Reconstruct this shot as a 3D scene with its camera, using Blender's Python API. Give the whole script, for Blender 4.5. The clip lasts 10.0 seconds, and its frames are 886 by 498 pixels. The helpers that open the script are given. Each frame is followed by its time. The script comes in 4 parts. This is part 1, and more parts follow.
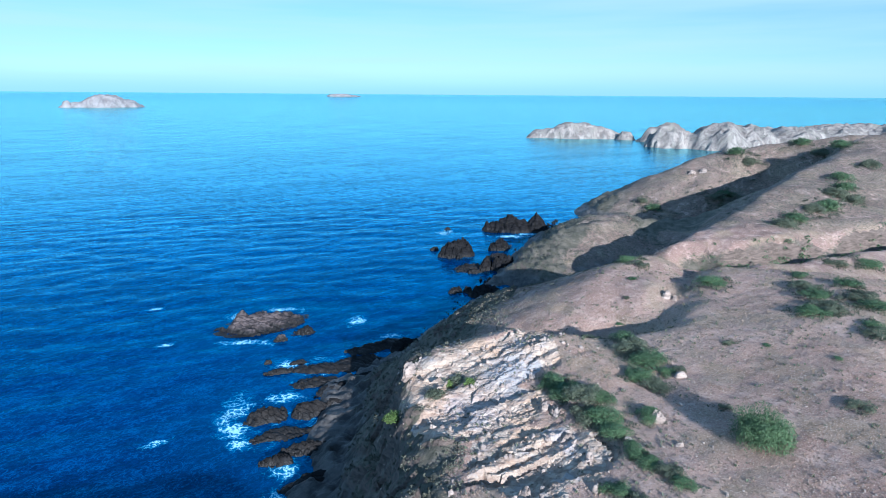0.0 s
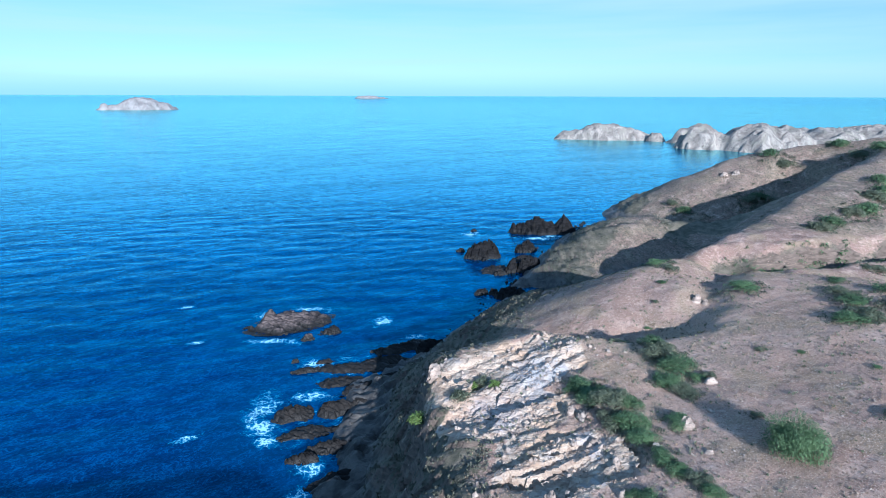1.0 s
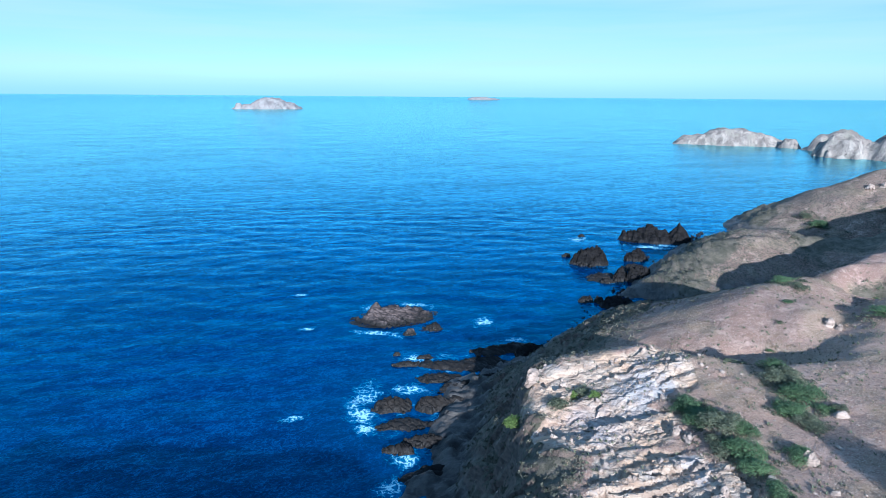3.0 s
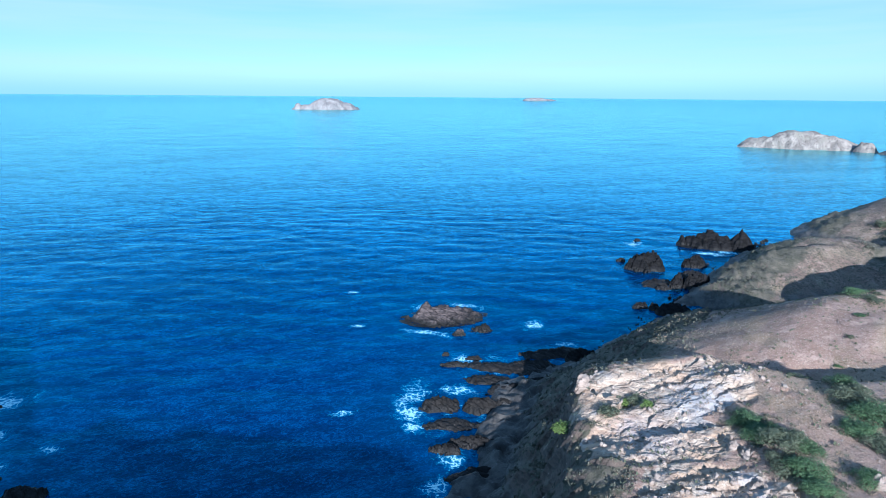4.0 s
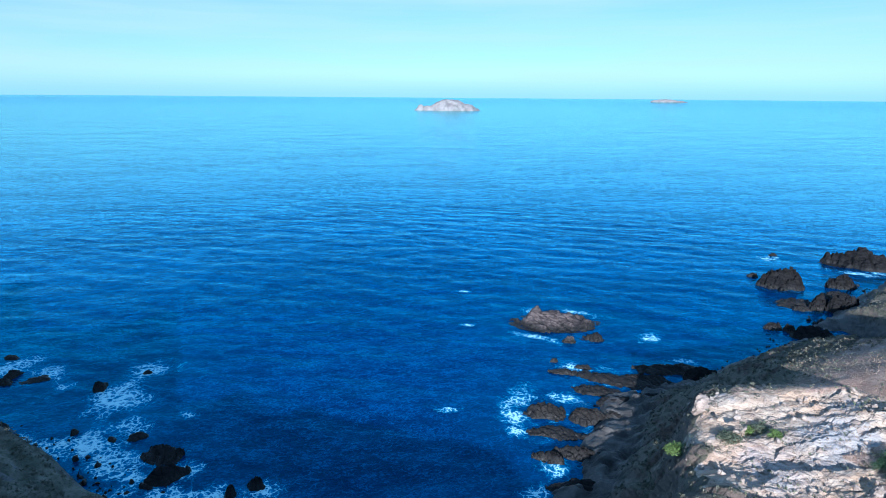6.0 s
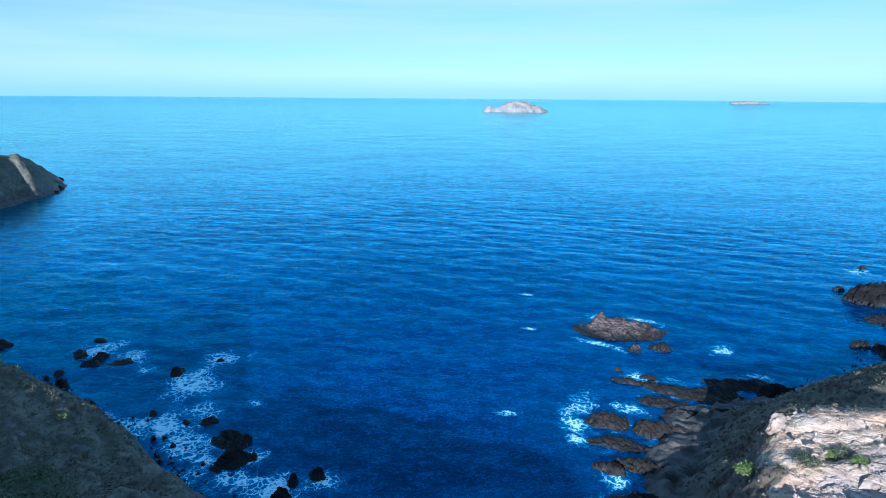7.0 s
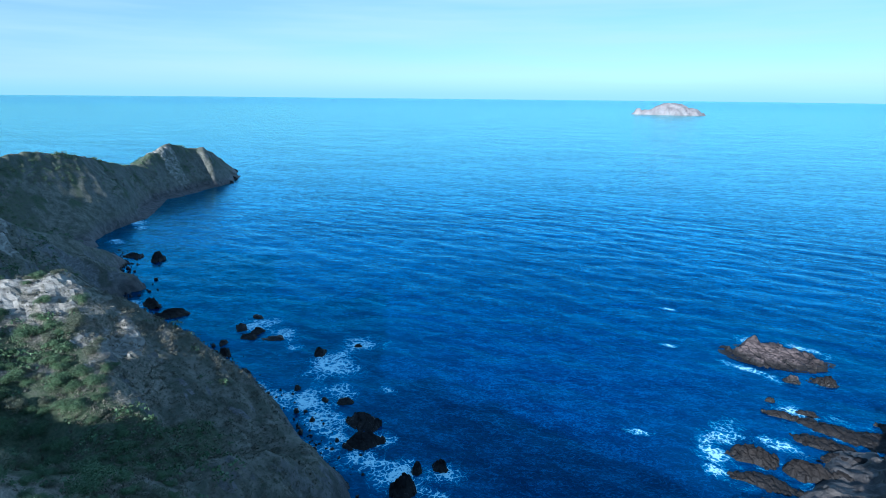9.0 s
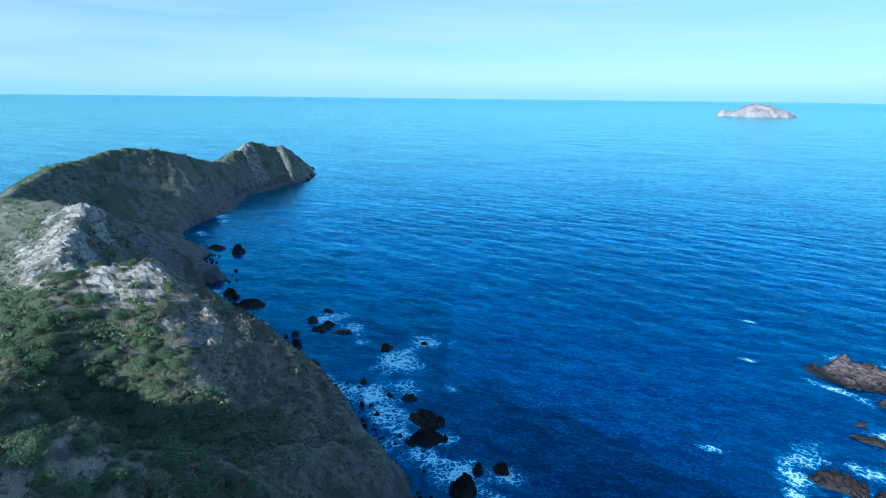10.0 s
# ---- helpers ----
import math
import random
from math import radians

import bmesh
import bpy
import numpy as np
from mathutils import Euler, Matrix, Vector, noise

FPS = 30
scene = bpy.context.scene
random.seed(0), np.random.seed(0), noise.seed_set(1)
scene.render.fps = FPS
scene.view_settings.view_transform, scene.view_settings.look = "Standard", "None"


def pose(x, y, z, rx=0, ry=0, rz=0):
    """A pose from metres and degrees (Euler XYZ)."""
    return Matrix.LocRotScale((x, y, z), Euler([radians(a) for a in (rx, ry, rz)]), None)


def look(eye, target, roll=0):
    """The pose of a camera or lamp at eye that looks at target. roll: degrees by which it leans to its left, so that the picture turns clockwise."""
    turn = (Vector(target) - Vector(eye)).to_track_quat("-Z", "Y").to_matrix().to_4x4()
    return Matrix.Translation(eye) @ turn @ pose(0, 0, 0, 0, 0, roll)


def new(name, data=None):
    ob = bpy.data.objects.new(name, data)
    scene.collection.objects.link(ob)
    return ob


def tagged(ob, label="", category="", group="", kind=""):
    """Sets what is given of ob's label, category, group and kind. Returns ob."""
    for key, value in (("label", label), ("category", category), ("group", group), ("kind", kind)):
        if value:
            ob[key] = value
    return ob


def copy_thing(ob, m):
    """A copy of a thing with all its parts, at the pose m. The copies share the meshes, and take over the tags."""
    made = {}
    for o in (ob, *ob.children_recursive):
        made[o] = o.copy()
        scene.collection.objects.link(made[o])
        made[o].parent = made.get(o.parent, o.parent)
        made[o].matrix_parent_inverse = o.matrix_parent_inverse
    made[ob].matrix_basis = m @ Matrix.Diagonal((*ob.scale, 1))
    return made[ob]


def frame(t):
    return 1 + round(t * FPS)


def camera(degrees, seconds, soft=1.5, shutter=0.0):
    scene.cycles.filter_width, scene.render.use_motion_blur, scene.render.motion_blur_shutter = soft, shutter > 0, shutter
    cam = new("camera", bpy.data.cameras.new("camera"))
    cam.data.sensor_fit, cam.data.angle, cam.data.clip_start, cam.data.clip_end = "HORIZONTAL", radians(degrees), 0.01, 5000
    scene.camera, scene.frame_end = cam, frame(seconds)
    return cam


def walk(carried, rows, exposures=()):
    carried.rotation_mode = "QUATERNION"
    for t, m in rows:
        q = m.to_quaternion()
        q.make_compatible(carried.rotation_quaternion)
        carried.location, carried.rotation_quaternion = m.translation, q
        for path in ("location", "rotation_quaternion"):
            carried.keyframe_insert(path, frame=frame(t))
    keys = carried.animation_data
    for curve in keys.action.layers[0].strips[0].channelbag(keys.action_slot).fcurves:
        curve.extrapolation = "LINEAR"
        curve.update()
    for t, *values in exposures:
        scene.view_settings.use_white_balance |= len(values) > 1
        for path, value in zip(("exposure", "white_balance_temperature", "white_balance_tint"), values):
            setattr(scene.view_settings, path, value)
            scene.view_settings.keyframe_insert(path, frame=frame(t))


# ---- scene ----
cam = camera(74.8, 10.0, soft=0.75)

# The drone hovers 60 m over the sea and turns to its left.
PATH = [
    (0, pose(0, 0, 60, 74.84, -0.42, 0.00)),
    (0.5, pose(0, 0, 60, 74.92, -0.21, 1.05)),
    (1, pose(0, 0, 60, 74.97, -0.18, 2.61)),
    (1.5, pose(0, 0, 60, 75.00, -0.20, 4.73)),
    (2, pose(0, 0, 60, 75.03, -0.25, 7.60)),
    (2.5, pose(0, 0, 60, 75.03, -0.35, 10.53)),
    (4, pose(0, 0, 60, 75.08, -0.44, 18.58)),
    (4.5, pose(0, 0, 60, 75.09, -0.49, 21.17)),
    (5, pose(0, 0, 60, 75.10, -0.55, 24.03)),
    (6.5, pose(0, 0, 60, 75.16, -0.38, 33.24)),
    (7, pose(0, 0, 60, 75.20, -0.42, 36.58)),
    (7.5, pose(0, 0, 60, 75.20, -0.40, 40.23)),
    (8, pose(0, 0, 60, 75.23, -0.43, 43.54)),
    (8.5, pose(0, 0, 60, 75.22, -0.47, 47.04)),
    (9, pose(0, 0, 60, 75.22, -0.57, 50.40)),
    (9.5, pose(0, 0, 60, 75.21, -0.64, 54.00)),
    (10, pose(0, 0, 60, 75.19, -0.62, 57.38)),
]
walk(cam, PATH, exposures=[(0.0, 1.08, 5300, 9), (10.0, 1.08, 5300, 9)])

# ---- light: low sun from behind and to the right, clear hazy sky ----
SUN_AZ, SUN_EL = 160.0, 19.0        # azimuth clockwise from +y, elevation (degrees)
world = bpy.data.worlds.new("sky")
scene.world = world
world.use_nodes = True
wn, wl = world.node_tree.nodes, world.node_tree.links
sky = wn.new("ShaderNodeTexSky")
sky.sky_type = "NISHITA"
sky.sun_disc = False
sky.sun_elevation, sky.sun_rotation = radians(SUN_EL), radians(SUN_AZ)
sky.air_density, sky.dust_density, sky.ozone_density = 1.0, 0.0, 3.0
tint = wn.new("ShaderNodeMix")
tint.data_type, tint.blend_type = "RGBA", "MULTIPLY"
tint.inputs["Factor"].default_value = 1.0
tint.inputs[7].default_value = (0.62, 0.90, 1.22, 1)
wl.new(sky.outputs[0], tint.inputs[6])
# thin milky haze with faint streaks of high cloud
where = wn.new("ShaderNodeTexCoord")
flat = wn.new("ShaderNodeMapping")
flat.inputs["Scale"].default_value = (1.6, 1.6, 22.0)
wl.new(where.outputs["Generated"], flat.inputs["Vector"])
cirrus = wn.new("ShaderNodeTexNoise")
cirrus.inputs["Scale"].default_value, cirrus.inputs["Detail"].default_value = 1.3, 5.0
wl.new(flat.outputs[0], cirrus.inputs["Vector"])
share = wn.new("ShaderNodeMapRange")
for key, value in (("From Min", 0.35), ("From Max", 0.70), ("To Min", 0.36), ("To Max", 0.78)):
    share.inputs[key].default_value = value
wl.new(cirrus.outputs[0], share.inputs["Value"])
haze = wn.new("ShaderNodeMix")
haze.data_type = "RGBA"
veil = wn.new("ShaderNodeMix")
veil.data_type = "RGBA"
veil.inputs[6].default_value, veil.inputs[7].default_value = (5.1, 6.8, 6.9, 1), (4.0, 6.9, 9.4, 1)
up = wn.new("ShaderNodeSeparateXYZ")
wl.new(where.outputs["Generated"], up.inputs[0])
low = wn.new("ShaderNodeMapRange")
low.interpolation_type = "SMOOTHSTEP"
for key, value in (("From Min", 0.08), ("From Max", 0.45), ("To Min", 1.0), ("To Max", 0.85)):
    low.inputs[key].default_value = value
wl.new(up.outputs[2], low.inputs["Value"])
high = wn.new("ShaderNodeMapRange")
high.interpolation_type = "SMOOTHSTEP"
high.inputs["From Min"].default_value, high.inputs["From Max"].default_value = 0.12, 0.50
wl.new(up.outputs[2], high.inputs["Value"])
wl.new(high.outputs[0], veil.inputs["Factor"])
wl.new(veil.outputs[2], haze.inputs[7])
weight = wn.new("ShaderNodeMath")
weight.operation = "MULTIPLY"
wl.new(share.outputs[0], weight.inputs[0])
wl.new(low.outputs[0], weight.inputs[1])
wl.new(weight.outputs[0], haze.inputs["Factor"])
wl.new(tint.outputs[2], haze.inputs[6])
# the bluer murk right on the horizon
murk = wn.new("ShaderNodeMix")
murk.data_type = "RGBA"
murk.inputs[7].default_value = (2.5, 5.6, 6.6, 1)
band = wn.new("ShaderNodeMapRange")
band.interpolation_type = "SMOOTHSTEP"
for key, value in (("From Min", -0.004), ("From Max", 0.040), ("To Min", 0.70), ("To Max", 0.0)):
    band.inputs[key].default_value = value
wl.new(up.outputs[2], band.inputs["Value"])
wl.new(band.outputs[0], murk.inputs["Factor"])
wl.new(haze.outputs[2], murk.inputs[6])
wl.new(murk.outputs[2], wn["Background"].inputs[0])
wn["Background"].inputs[1].default_value = 0.0615

sun = new("sun", bpy.data.lights.new("sun", "SUN"))
sun.data.energy, sun.data.angle, sun.data.color = 5.0, radians(0.5), (1.0, 0.93, 0.84)
_a, _e = radians(SUN_AZ), radians(SUN_EL)
SUN_DIR = Vector((math.sin(_a) * math.cos(_e), math.cos(_a) * math.cos(_e), math.sin(_e)))
sun.matrix_world = look(SUN_DIR * 400, (0, 0, 0))

# ---- landform: smooth ridges cut by a coastline ----
_perm = np.random.RandomState(7).permutation(512)
_cos, _sin = np.cos(np.arange(512) * 2 * np.pi / 512), np.sin(np.arange(512) * 2 * np.pi / 512)


def gnoise(x, y, seed=0):
    """Gradient noise on arrays, about -1 to 1."""
    x, y = x + seed * 17.31, y - seed * 9.77
    xi, yi = np.floor(x).astype(int), np.floor(y).astype(int)
    xf, yf = x - xi, y - yi
    u, v = xf * xf * xf * (xf * (xf * 6 - 15) + 10), yf * yf * yf * (yf * (yf * 6 - 15) + 10)

    def corner(i, j):
        g = _perm[(_perm[(xi + i) & 511] + yi + j) & 511]
        return _cos[g] * (xf - i) + _sin[g] * (yf - j)
    a = corner(0, 0) * (1 - u) + corner(1, 0) * u
    b = corner(0, 1) * (1 - u) + corner(1, 1) * u
    return (a * (1 - v) + b * v) * 1.5


def fbm(x, y, scale, octaves=4, seed=0, ridged=False):
    total, amp = np.zeros_like(x), 1.0
    for k in range(octaves):
        n = gnoise(x / scale * 2 ** k, y / scale * 2 ** k, seed + k)
        total += amp * ((0.5 - np.abs(n)) if ridged else n)
        amp *= 0.5
    return total


def blocks(x, y, size, seed=0):
    """Random steps in warped cells: broken, bedded rock."""
    wx = x + 0.35 * size * gnoise(x / size, y / size, seed + 1)
    wy = y + 0.35 * size * gnoise(x / size, y / size, seed + 2)
    i, j = np.floor(wx / size).astype(int), np.floor(wy / (0.6 * size)).astype(int)
    return _perm[(_perm[(i + 31 * seed) & 511] + j) & 511] / 256.0 - 1.0


def facets(x, y, size, seed=0):
    """Tilted flat faces with ragged borders: fractured rock, about -1 to 1 times the size."""
    x, y = x / size + 0.18 * gnoise(x / size * 2, y / size * 2, seed), y / size
    xi, yi = np.floor(x).astype(int), np.floor(y).astype(int)
    best, out = np.full_like(x, 9.0), np.zeros_like(x)
    for i in (-1, 0, 1):
        for j in (-1, 0, 1):
            a = _perm[(_perm[(xi + i + 57 * seed) & 511] + yi + j) & 511]
            b = _perm[(a + 101) & 511]
            dx, dy = x - (xi + i + 0.15 + 0.7 * a / 512), y - (yi + j + 0.15 + 0.7 * b / 512)
            d = dx * dx + dy * dy
            face = 0.75 * (_cos[(a * 7) & 511] * dx + _sin[(a * 7) & 511] * dy) + 0.30 * (b / 256.0 - 1.0)
            out = np.where(d < best, face, out)
            best = np.minimum(best, d)
    return out * size


COAST = [(600, 420), (450, 385), (300, 388), (205.8, 377.5), (142.7, 357.6), (101.4, 335.5), (79, 314.7),
         (54.7, 277.6), (38.6, 238.2), (22.6, 199.8), (11.6, 172.4), (5.6, 156.7), (-0.4, 143), (-7.3, 133.2),
         (-8.3, 131.5), (-20.5, 122), (-25, 110), (-23.5, 96), (-23.0, 83), (-22.5, 71.1), (-19.5, 57.5), (-22.5, 43.8),
         (-37.5, 31.7), (-55.4, 32.3), (-67.4, 37), (-79.4, 39.7), (-100.6, 38.3), (-111.8, 35.1), (-121.9, 35.9),
         (-142.4, 35.5), (-161.1, 26.1), (-183.8, 25.6), (-195.9, 38.5), (-209.7, 31.1), (-229.2, 41.9),
         (-250.4, 37.4)]
COAST_WEST = [(-273.7, 38), (-292.3, 49.8), (-310.7, 67.8), (-355.9, 88.5), (-385.4, 120.6), (-401.5, 140.7),
              (-447.7, 168.7), (-486.6, 178.7), (-500, 165), (-492, 125), (-455, 70), (-415, 20), (-365, -30),
              (-310, -70), (-250, -95), (-185, -125), (-150, -170), (-140, -330), (600, -330)]
RIDGES = {  # fall to the left and to the right of the crest, then crest points x, y, height
    "outcrop": (0.60, 0.50, [(-5.4, 82, 15.5), (1.8, 88, 19.5), (12.6, 89.6, 22.3), (19.3, 84.5, 22.9), (24, 76, 22)]),
    "near_mound": (0.34, 0.50, [(46, 122, 26), (40, 120, 25.2), (32.6, 114.5, 23.2), (24.7, 109.3, 20), (16.3, 104.8, 15.5)]),
    "near_hill": (0.16, 0.20, [(50, -20, 26), (51.8, 61.5, 25.8), (66.7, 82, 27.8), (73, 96.3, 28.4), (66.8, 105, 27.5), (58, 111, 26.6)]),
    "shade_ridge": (0.95, 0.24, [(56, 141, 23), (70.6, 154.7, 26), (87.5, 171, 28.2), (113.5, 194, 32.4), (138.6, 217.6, 36.4),
                                 (170, 247, 43.5), (230, 262, 47)]),
    "far_edge": (0.50, 0.60, [(300, 262, 46), (187, 272, 42.3), (168, 284, 39), (149, 288.7, 35), (131, 297, 30.6),
                              (114.7, 296.6, 21), (100, 293.5, 14), (88, 287, 9)]),
    "mound": (0.45, 0.50, [(80, 221, 17), (76, 222, 19.8), (66.7, 226, 16), (57, 222.8, 12.5), (47, 217, 9.5)]),
    "west_spur": (1.7, 0.60, [(-461, 164, 4.5), (-427.7, 139.8, 19.5), (-407, 122.5, 28.4), (-399.6, 111.8, 32.4),
                               (-388.6, 95, 27), (-377, 79, 19.5), (-345, 59, 25.6), (-317, 41, 32.8), (-309, 22.4, 35.6),
                               (-285, -4.7, 31.3), (-234, -20, 27), (-175, 1, 31), (-140, -4, 27), (-112, -2, 28.5),
                               (-111, 10, 29)]),
    "west_rib": (0.7, 0.7, [(-175, 1, 31), (-184, 22, 20), (-196, 38, 3)]),
    "light_rib": (0.98, 0.34, [(-112, 9, 30), (-104, 11, 26.4), (-97.5, 12.8, 22.2), (-91, 14.5, 17.8), (-84, 18, 13)]),
    "near_rib": (0.75, 0.75, [(-111, 10, 29), (-117, 25, 15), (-141, 35, 2.5)]),
    "knoll": (0.5, 0.5, [(-112, -2, 28.5), (-89, -11, 25.5), (-75, -15, 24), (-59.6, -7, 27.6), (-40, -20, 29),
                         (0, -40, 31), (48, -40, 30)]),
    "back_hill": (0.8, 0.8, [(10, -46, 47), (-30, -48, 45), (-50, -40, 39.5), (-78, -43, 33), (-110, -62, 26)]),
    "far_rib": (0.7, 0.7, [(-200, -6, 29), (-217, 20, 16), (-234, 39, 3)]),
    "buttress": (0.8, 0.8, [(-66, 18, 17), (-60, 28, 14), (-57, 34, 6)]),
}
CONCAVE = {"west_spur"}            # steep under the crest, easing towards the sea
GULLIES = {  # depth, half width, course
    "ravine": (2.2, 4.0, [(56, 124), (46, 107), (37, 95), (23, 97), (8, 104), (-5, 118)]),
    "creek": (6.5, 3.4, [(150, 168), (128, 157), (110, 151), (92, 145), (76, 140), (64, 140)]),
    "cross_valley": (8.0, 7.0, [(66, 139), (52, 142), (38, 152), (22, 172)]),
    "shade_basin": (13.0, 20.0, [(62, 180), (80, 200), (96, 218), (116, 236), (146, 254)]),
    "cove_gully": (2.5, 4.0, [(-82, 0), (-70, 4), (-66, 14), (-75, 30)]),
}


def segment_distance(x, y, p, q):
    """Distance to the segment pq and the share of the way along it."""
    dx, dy = q[0] - p[0], q[1] - p[1]
    s = np.clip(((x - p[0]) * dx + (y - p[1]) * dy) / (dx * dx + dy * dy), 0, 1)
    return np.hypot(x - p[0] - s * dx, y - p[1] - s * dy), s


def coast_distance(x, y):
    """Metres inland of the coastline; negative at sea."""
    pts = COAST + COAST_WEST
    best, inside = np.full_like(x, 1e9), np.zeros(x.shape, bool)
    for p, q in zip(pts, pts[1:] + pts[:1]):
        d, _ = segment_distance(x, y, p, q)
        best = np.minimum(best, d)
        if p[1] != q[1]:
            cross = ((p[1] > y) != (q[1] > y)) & (x < (q[0] - p[0]) * (y - p[1]) / (q[1] - p[1]) + p[0])
            inside ^= cross
    return np.where(inside, best, -best)


def ridge_height(x, y, name):
    left, right, pts = RIDGES[name]
    best = np.full_like(x, -1e9)
    for p, q in zip(pts, pts[1:]):
        d, s = segment_distance(x, y, p, q)
        side = ((q[0] - p[0]) * (y - p[1]) - (q[1] - p[1]) * (x - p[0])) / math.hypot(q[0] - p[0], q[1] - p[1])
        fallen = np.sqrt(d * d + 6) - 2.45
        if name in CONCAVE:
            fallen = np.where(side > 0, fallen / (1 + fallen / 35), fallen)
        slope = right + (left - right) * smooth01(side, -4, 4)
        if name == "near_hill":          # it breaks off to the valley behind
            slope = slope + 0.5 * smooth01(y, 110, 128) + 0.35 * smooth01(y, 86, 101) * (1 - smooth01(x, 22, 44))
        best = np.maximum(best, p[2] + (q[2] - p[2]) * s - slope * fallen)
    return best


def gully_depth(x, y):
    total = np.zeros_like(x)
    for depth, width, pts in GULLIES.values():
        d = np.min([segment_distance(x, y, p, q)[0] for p, q in zip(pts, pts[1:])], axis=0)
        total = np.maximum(total, depth * np.exp(-((d + 1.5 * gnoise(x / 9, y / 9, 15)) / width) ** 2))
    return total


def bump01(x, y, cx, cy, rx, ry, deg=0):
    """A soft blob, 1 in the middle."""
    c, s = math.cos(radians(deg)), math.sin(radians(deg))
    u, v = ((x - cx) * c + (y - cy) * s) / rx, (-(x - cx) * s + (y - cy) * c) / ry
    return np.exp(-(u * u + v * v))


def smooth01(a, lo, hi):
    t = np.clip((a - lo) / (hi - lo), 0, 1)
    return t * t * (3 - 2 * t)


def outcrop_mask(x, y):
    """Where the pale cliff breaks through: the face below the outcrop's crest."""
    m = np.maximum(bump01(x, y, 6, 81, 15, 9, 12), bump01(x, y, 7, 71, 12, 8, 0))
    m = np.maximum(m, bump01(x, y, 11, 59, 9, 10, 0))
    return smooth01(m + 0.24 * fbm(x, y, 7, 4, 31), 0.35, 0.6)


def crest_mask(x, y):
    """Bare pale rock along the western crests."""
    m = np.maximum(bump01(x, y, -112, 6, 17, 8, 10), bump01(x, y, -172, 2, 16, 6, 10))
    m = np.maximum(m, np.maximum(bump01(x, y, -60, -7, 9, 5, 0), bump01(x, y, -396, 98, 26, 14, 45)))
    m = np.maximum(m, np.maximum(np.maximum(bump01(x, y, -97, 14, 9, 6, -30), bump01(x, y, -60, 27, 10, 9, 0)), np.maximum(bump01(x, y, -128, -3, 22, 6, -8), bump01(x, y, -152, -5, 32, 10, -4))))
    return smooth01(m + 0.42 * fbm(x, y, 6, 4, 33), 0.50, 0.75)


def height(x, y):
    d = coast_distance(x, y) + (2.6 - 1.7 * smooth01(-x, 190, 260)) * fbm(x, y, 16, 4, 3)
    parts = np.stack([ridge_height(x, y, n) for n in RIDGES])
    top = parts.max(0)
    land = top + 1.6 * np.log(np.exp((parts - top) / 1.6).sum(0)) - 0.6
    # gullies and knobs
    gull = fbm(x + 6 * gnoise(x / 30, y / 30, 5), y, 34, 4, 11, ridged=True)
    calm = 1.7 - 1.5 * smooth01(-x, 190, 260) - 1.3 * smooth01(x, -10, 15) * (1 - smooth01(y, 120, 160))
    land = land - gully_depth(x, y) + (calm * gull - 0.3 * calm) + 0.26 * calm * fbm(x, y, 7, 3, 21) + 0.10 * fbm(x, y, 2.4, 3, 25)
    cliff = 0.95 - 0.33 * smooth01(y, 120, 175) + 0.75 * smooth01(-x, 40, 80)
    # a low rock platform at the foot of the seaward slope
    bench = 7.5 * smooth01(y, 58, 70) * (1 - smooth01(y, 120, 131)) * smooth01(-x, 2, 10)
    rise = 0.10 * np.minimum(d, bench) + cliff * np.maximum(d - bench, 0)
    cap = np.where(d > 0, 0.9 - 0.35 * smooth01(bench, 1, 5) + rise + 1.1 * fbm(x, y, 9, 4, 41, ridged=True) * smooth01(d, 0, 6), 0.45 * d)
    k = 2.0
    z = -k * np.log(np.exp(-land / k) + np.exp(-cap / k))
    z = np.maximum(z, -4.0)
    # broken beds of the pale outcrop and of the sea cliffs
    m = outcrop_mask(x, y)
    u, v = 0.94 * x + 0.35 * y, -0.35 * x + 0.94 * y
    band = z + 0.35 * y - 0.30 * x + 0.8 * fbm(x, y, 16, 2, 51)
    band = band + 1.1 * blocks(0.3 * u, v, 3.0, 8)
    step = band / 6.4 - np.floor(band / 6.4)
    thin = band / 0.9 - np.floor(band / 0.9)
    ledge = 0.75 + 0.75 * gnoise(x / 11, y / 11, 53)
    beds = 1.7 * ledge * (smooth01(step, 0.62, 0.98) - step) + 0.06 * (smooth01(thin, 0.5, 1.0) - thin)
    beds = beds + 0.24 * facets(0.5 * u, v, 6.5, 3) + 0.16 * facets(0.5 * u, v, 2.7, 4) + 0.14 * facets(0.6 * u, v, 1.15, 5)
    z = z + m * (beds + 0.10 * fbm(x, y, 1.6, 3, 61))
    steep = smooth01(d, 0, 3) * (1 - smooth01(d, 14, 26)) * (1 - 0.5 * smooth01(-x, 45, 70) - 0.35 * smooth01(-x, 200, 280))
    z = z + steep * (1 - m) * (1.1 * fbm(x, y, 6, 4, 71, ridged=True) + 0.30 * facets(u, v, 4.2, 6) + 0.30 * facets(u, v, 1.7, 7))
    far_west = smooth01(-x, 200, 280)
    z = z + far_west * smooth01(z, 3, 9) * (0.5 * fbm(x, y, 20, 4, 83) + 0.10 * facets(x, y, 6, 9) + 0.4 * fbm(x, y, 5, 3, 85) + 0.30 * facets(x, y, 4, 12) * smooth01(z, 22, 30))
    c = crest_mask(x, y)
    z = z + c * (0.6 * fbm(x, y, 5, 4, 77, ridged=True) + 0.26 * facets(u, v, 3.4, 10) + 0.22 * facets(u, v, 1.3, 11))
    return z

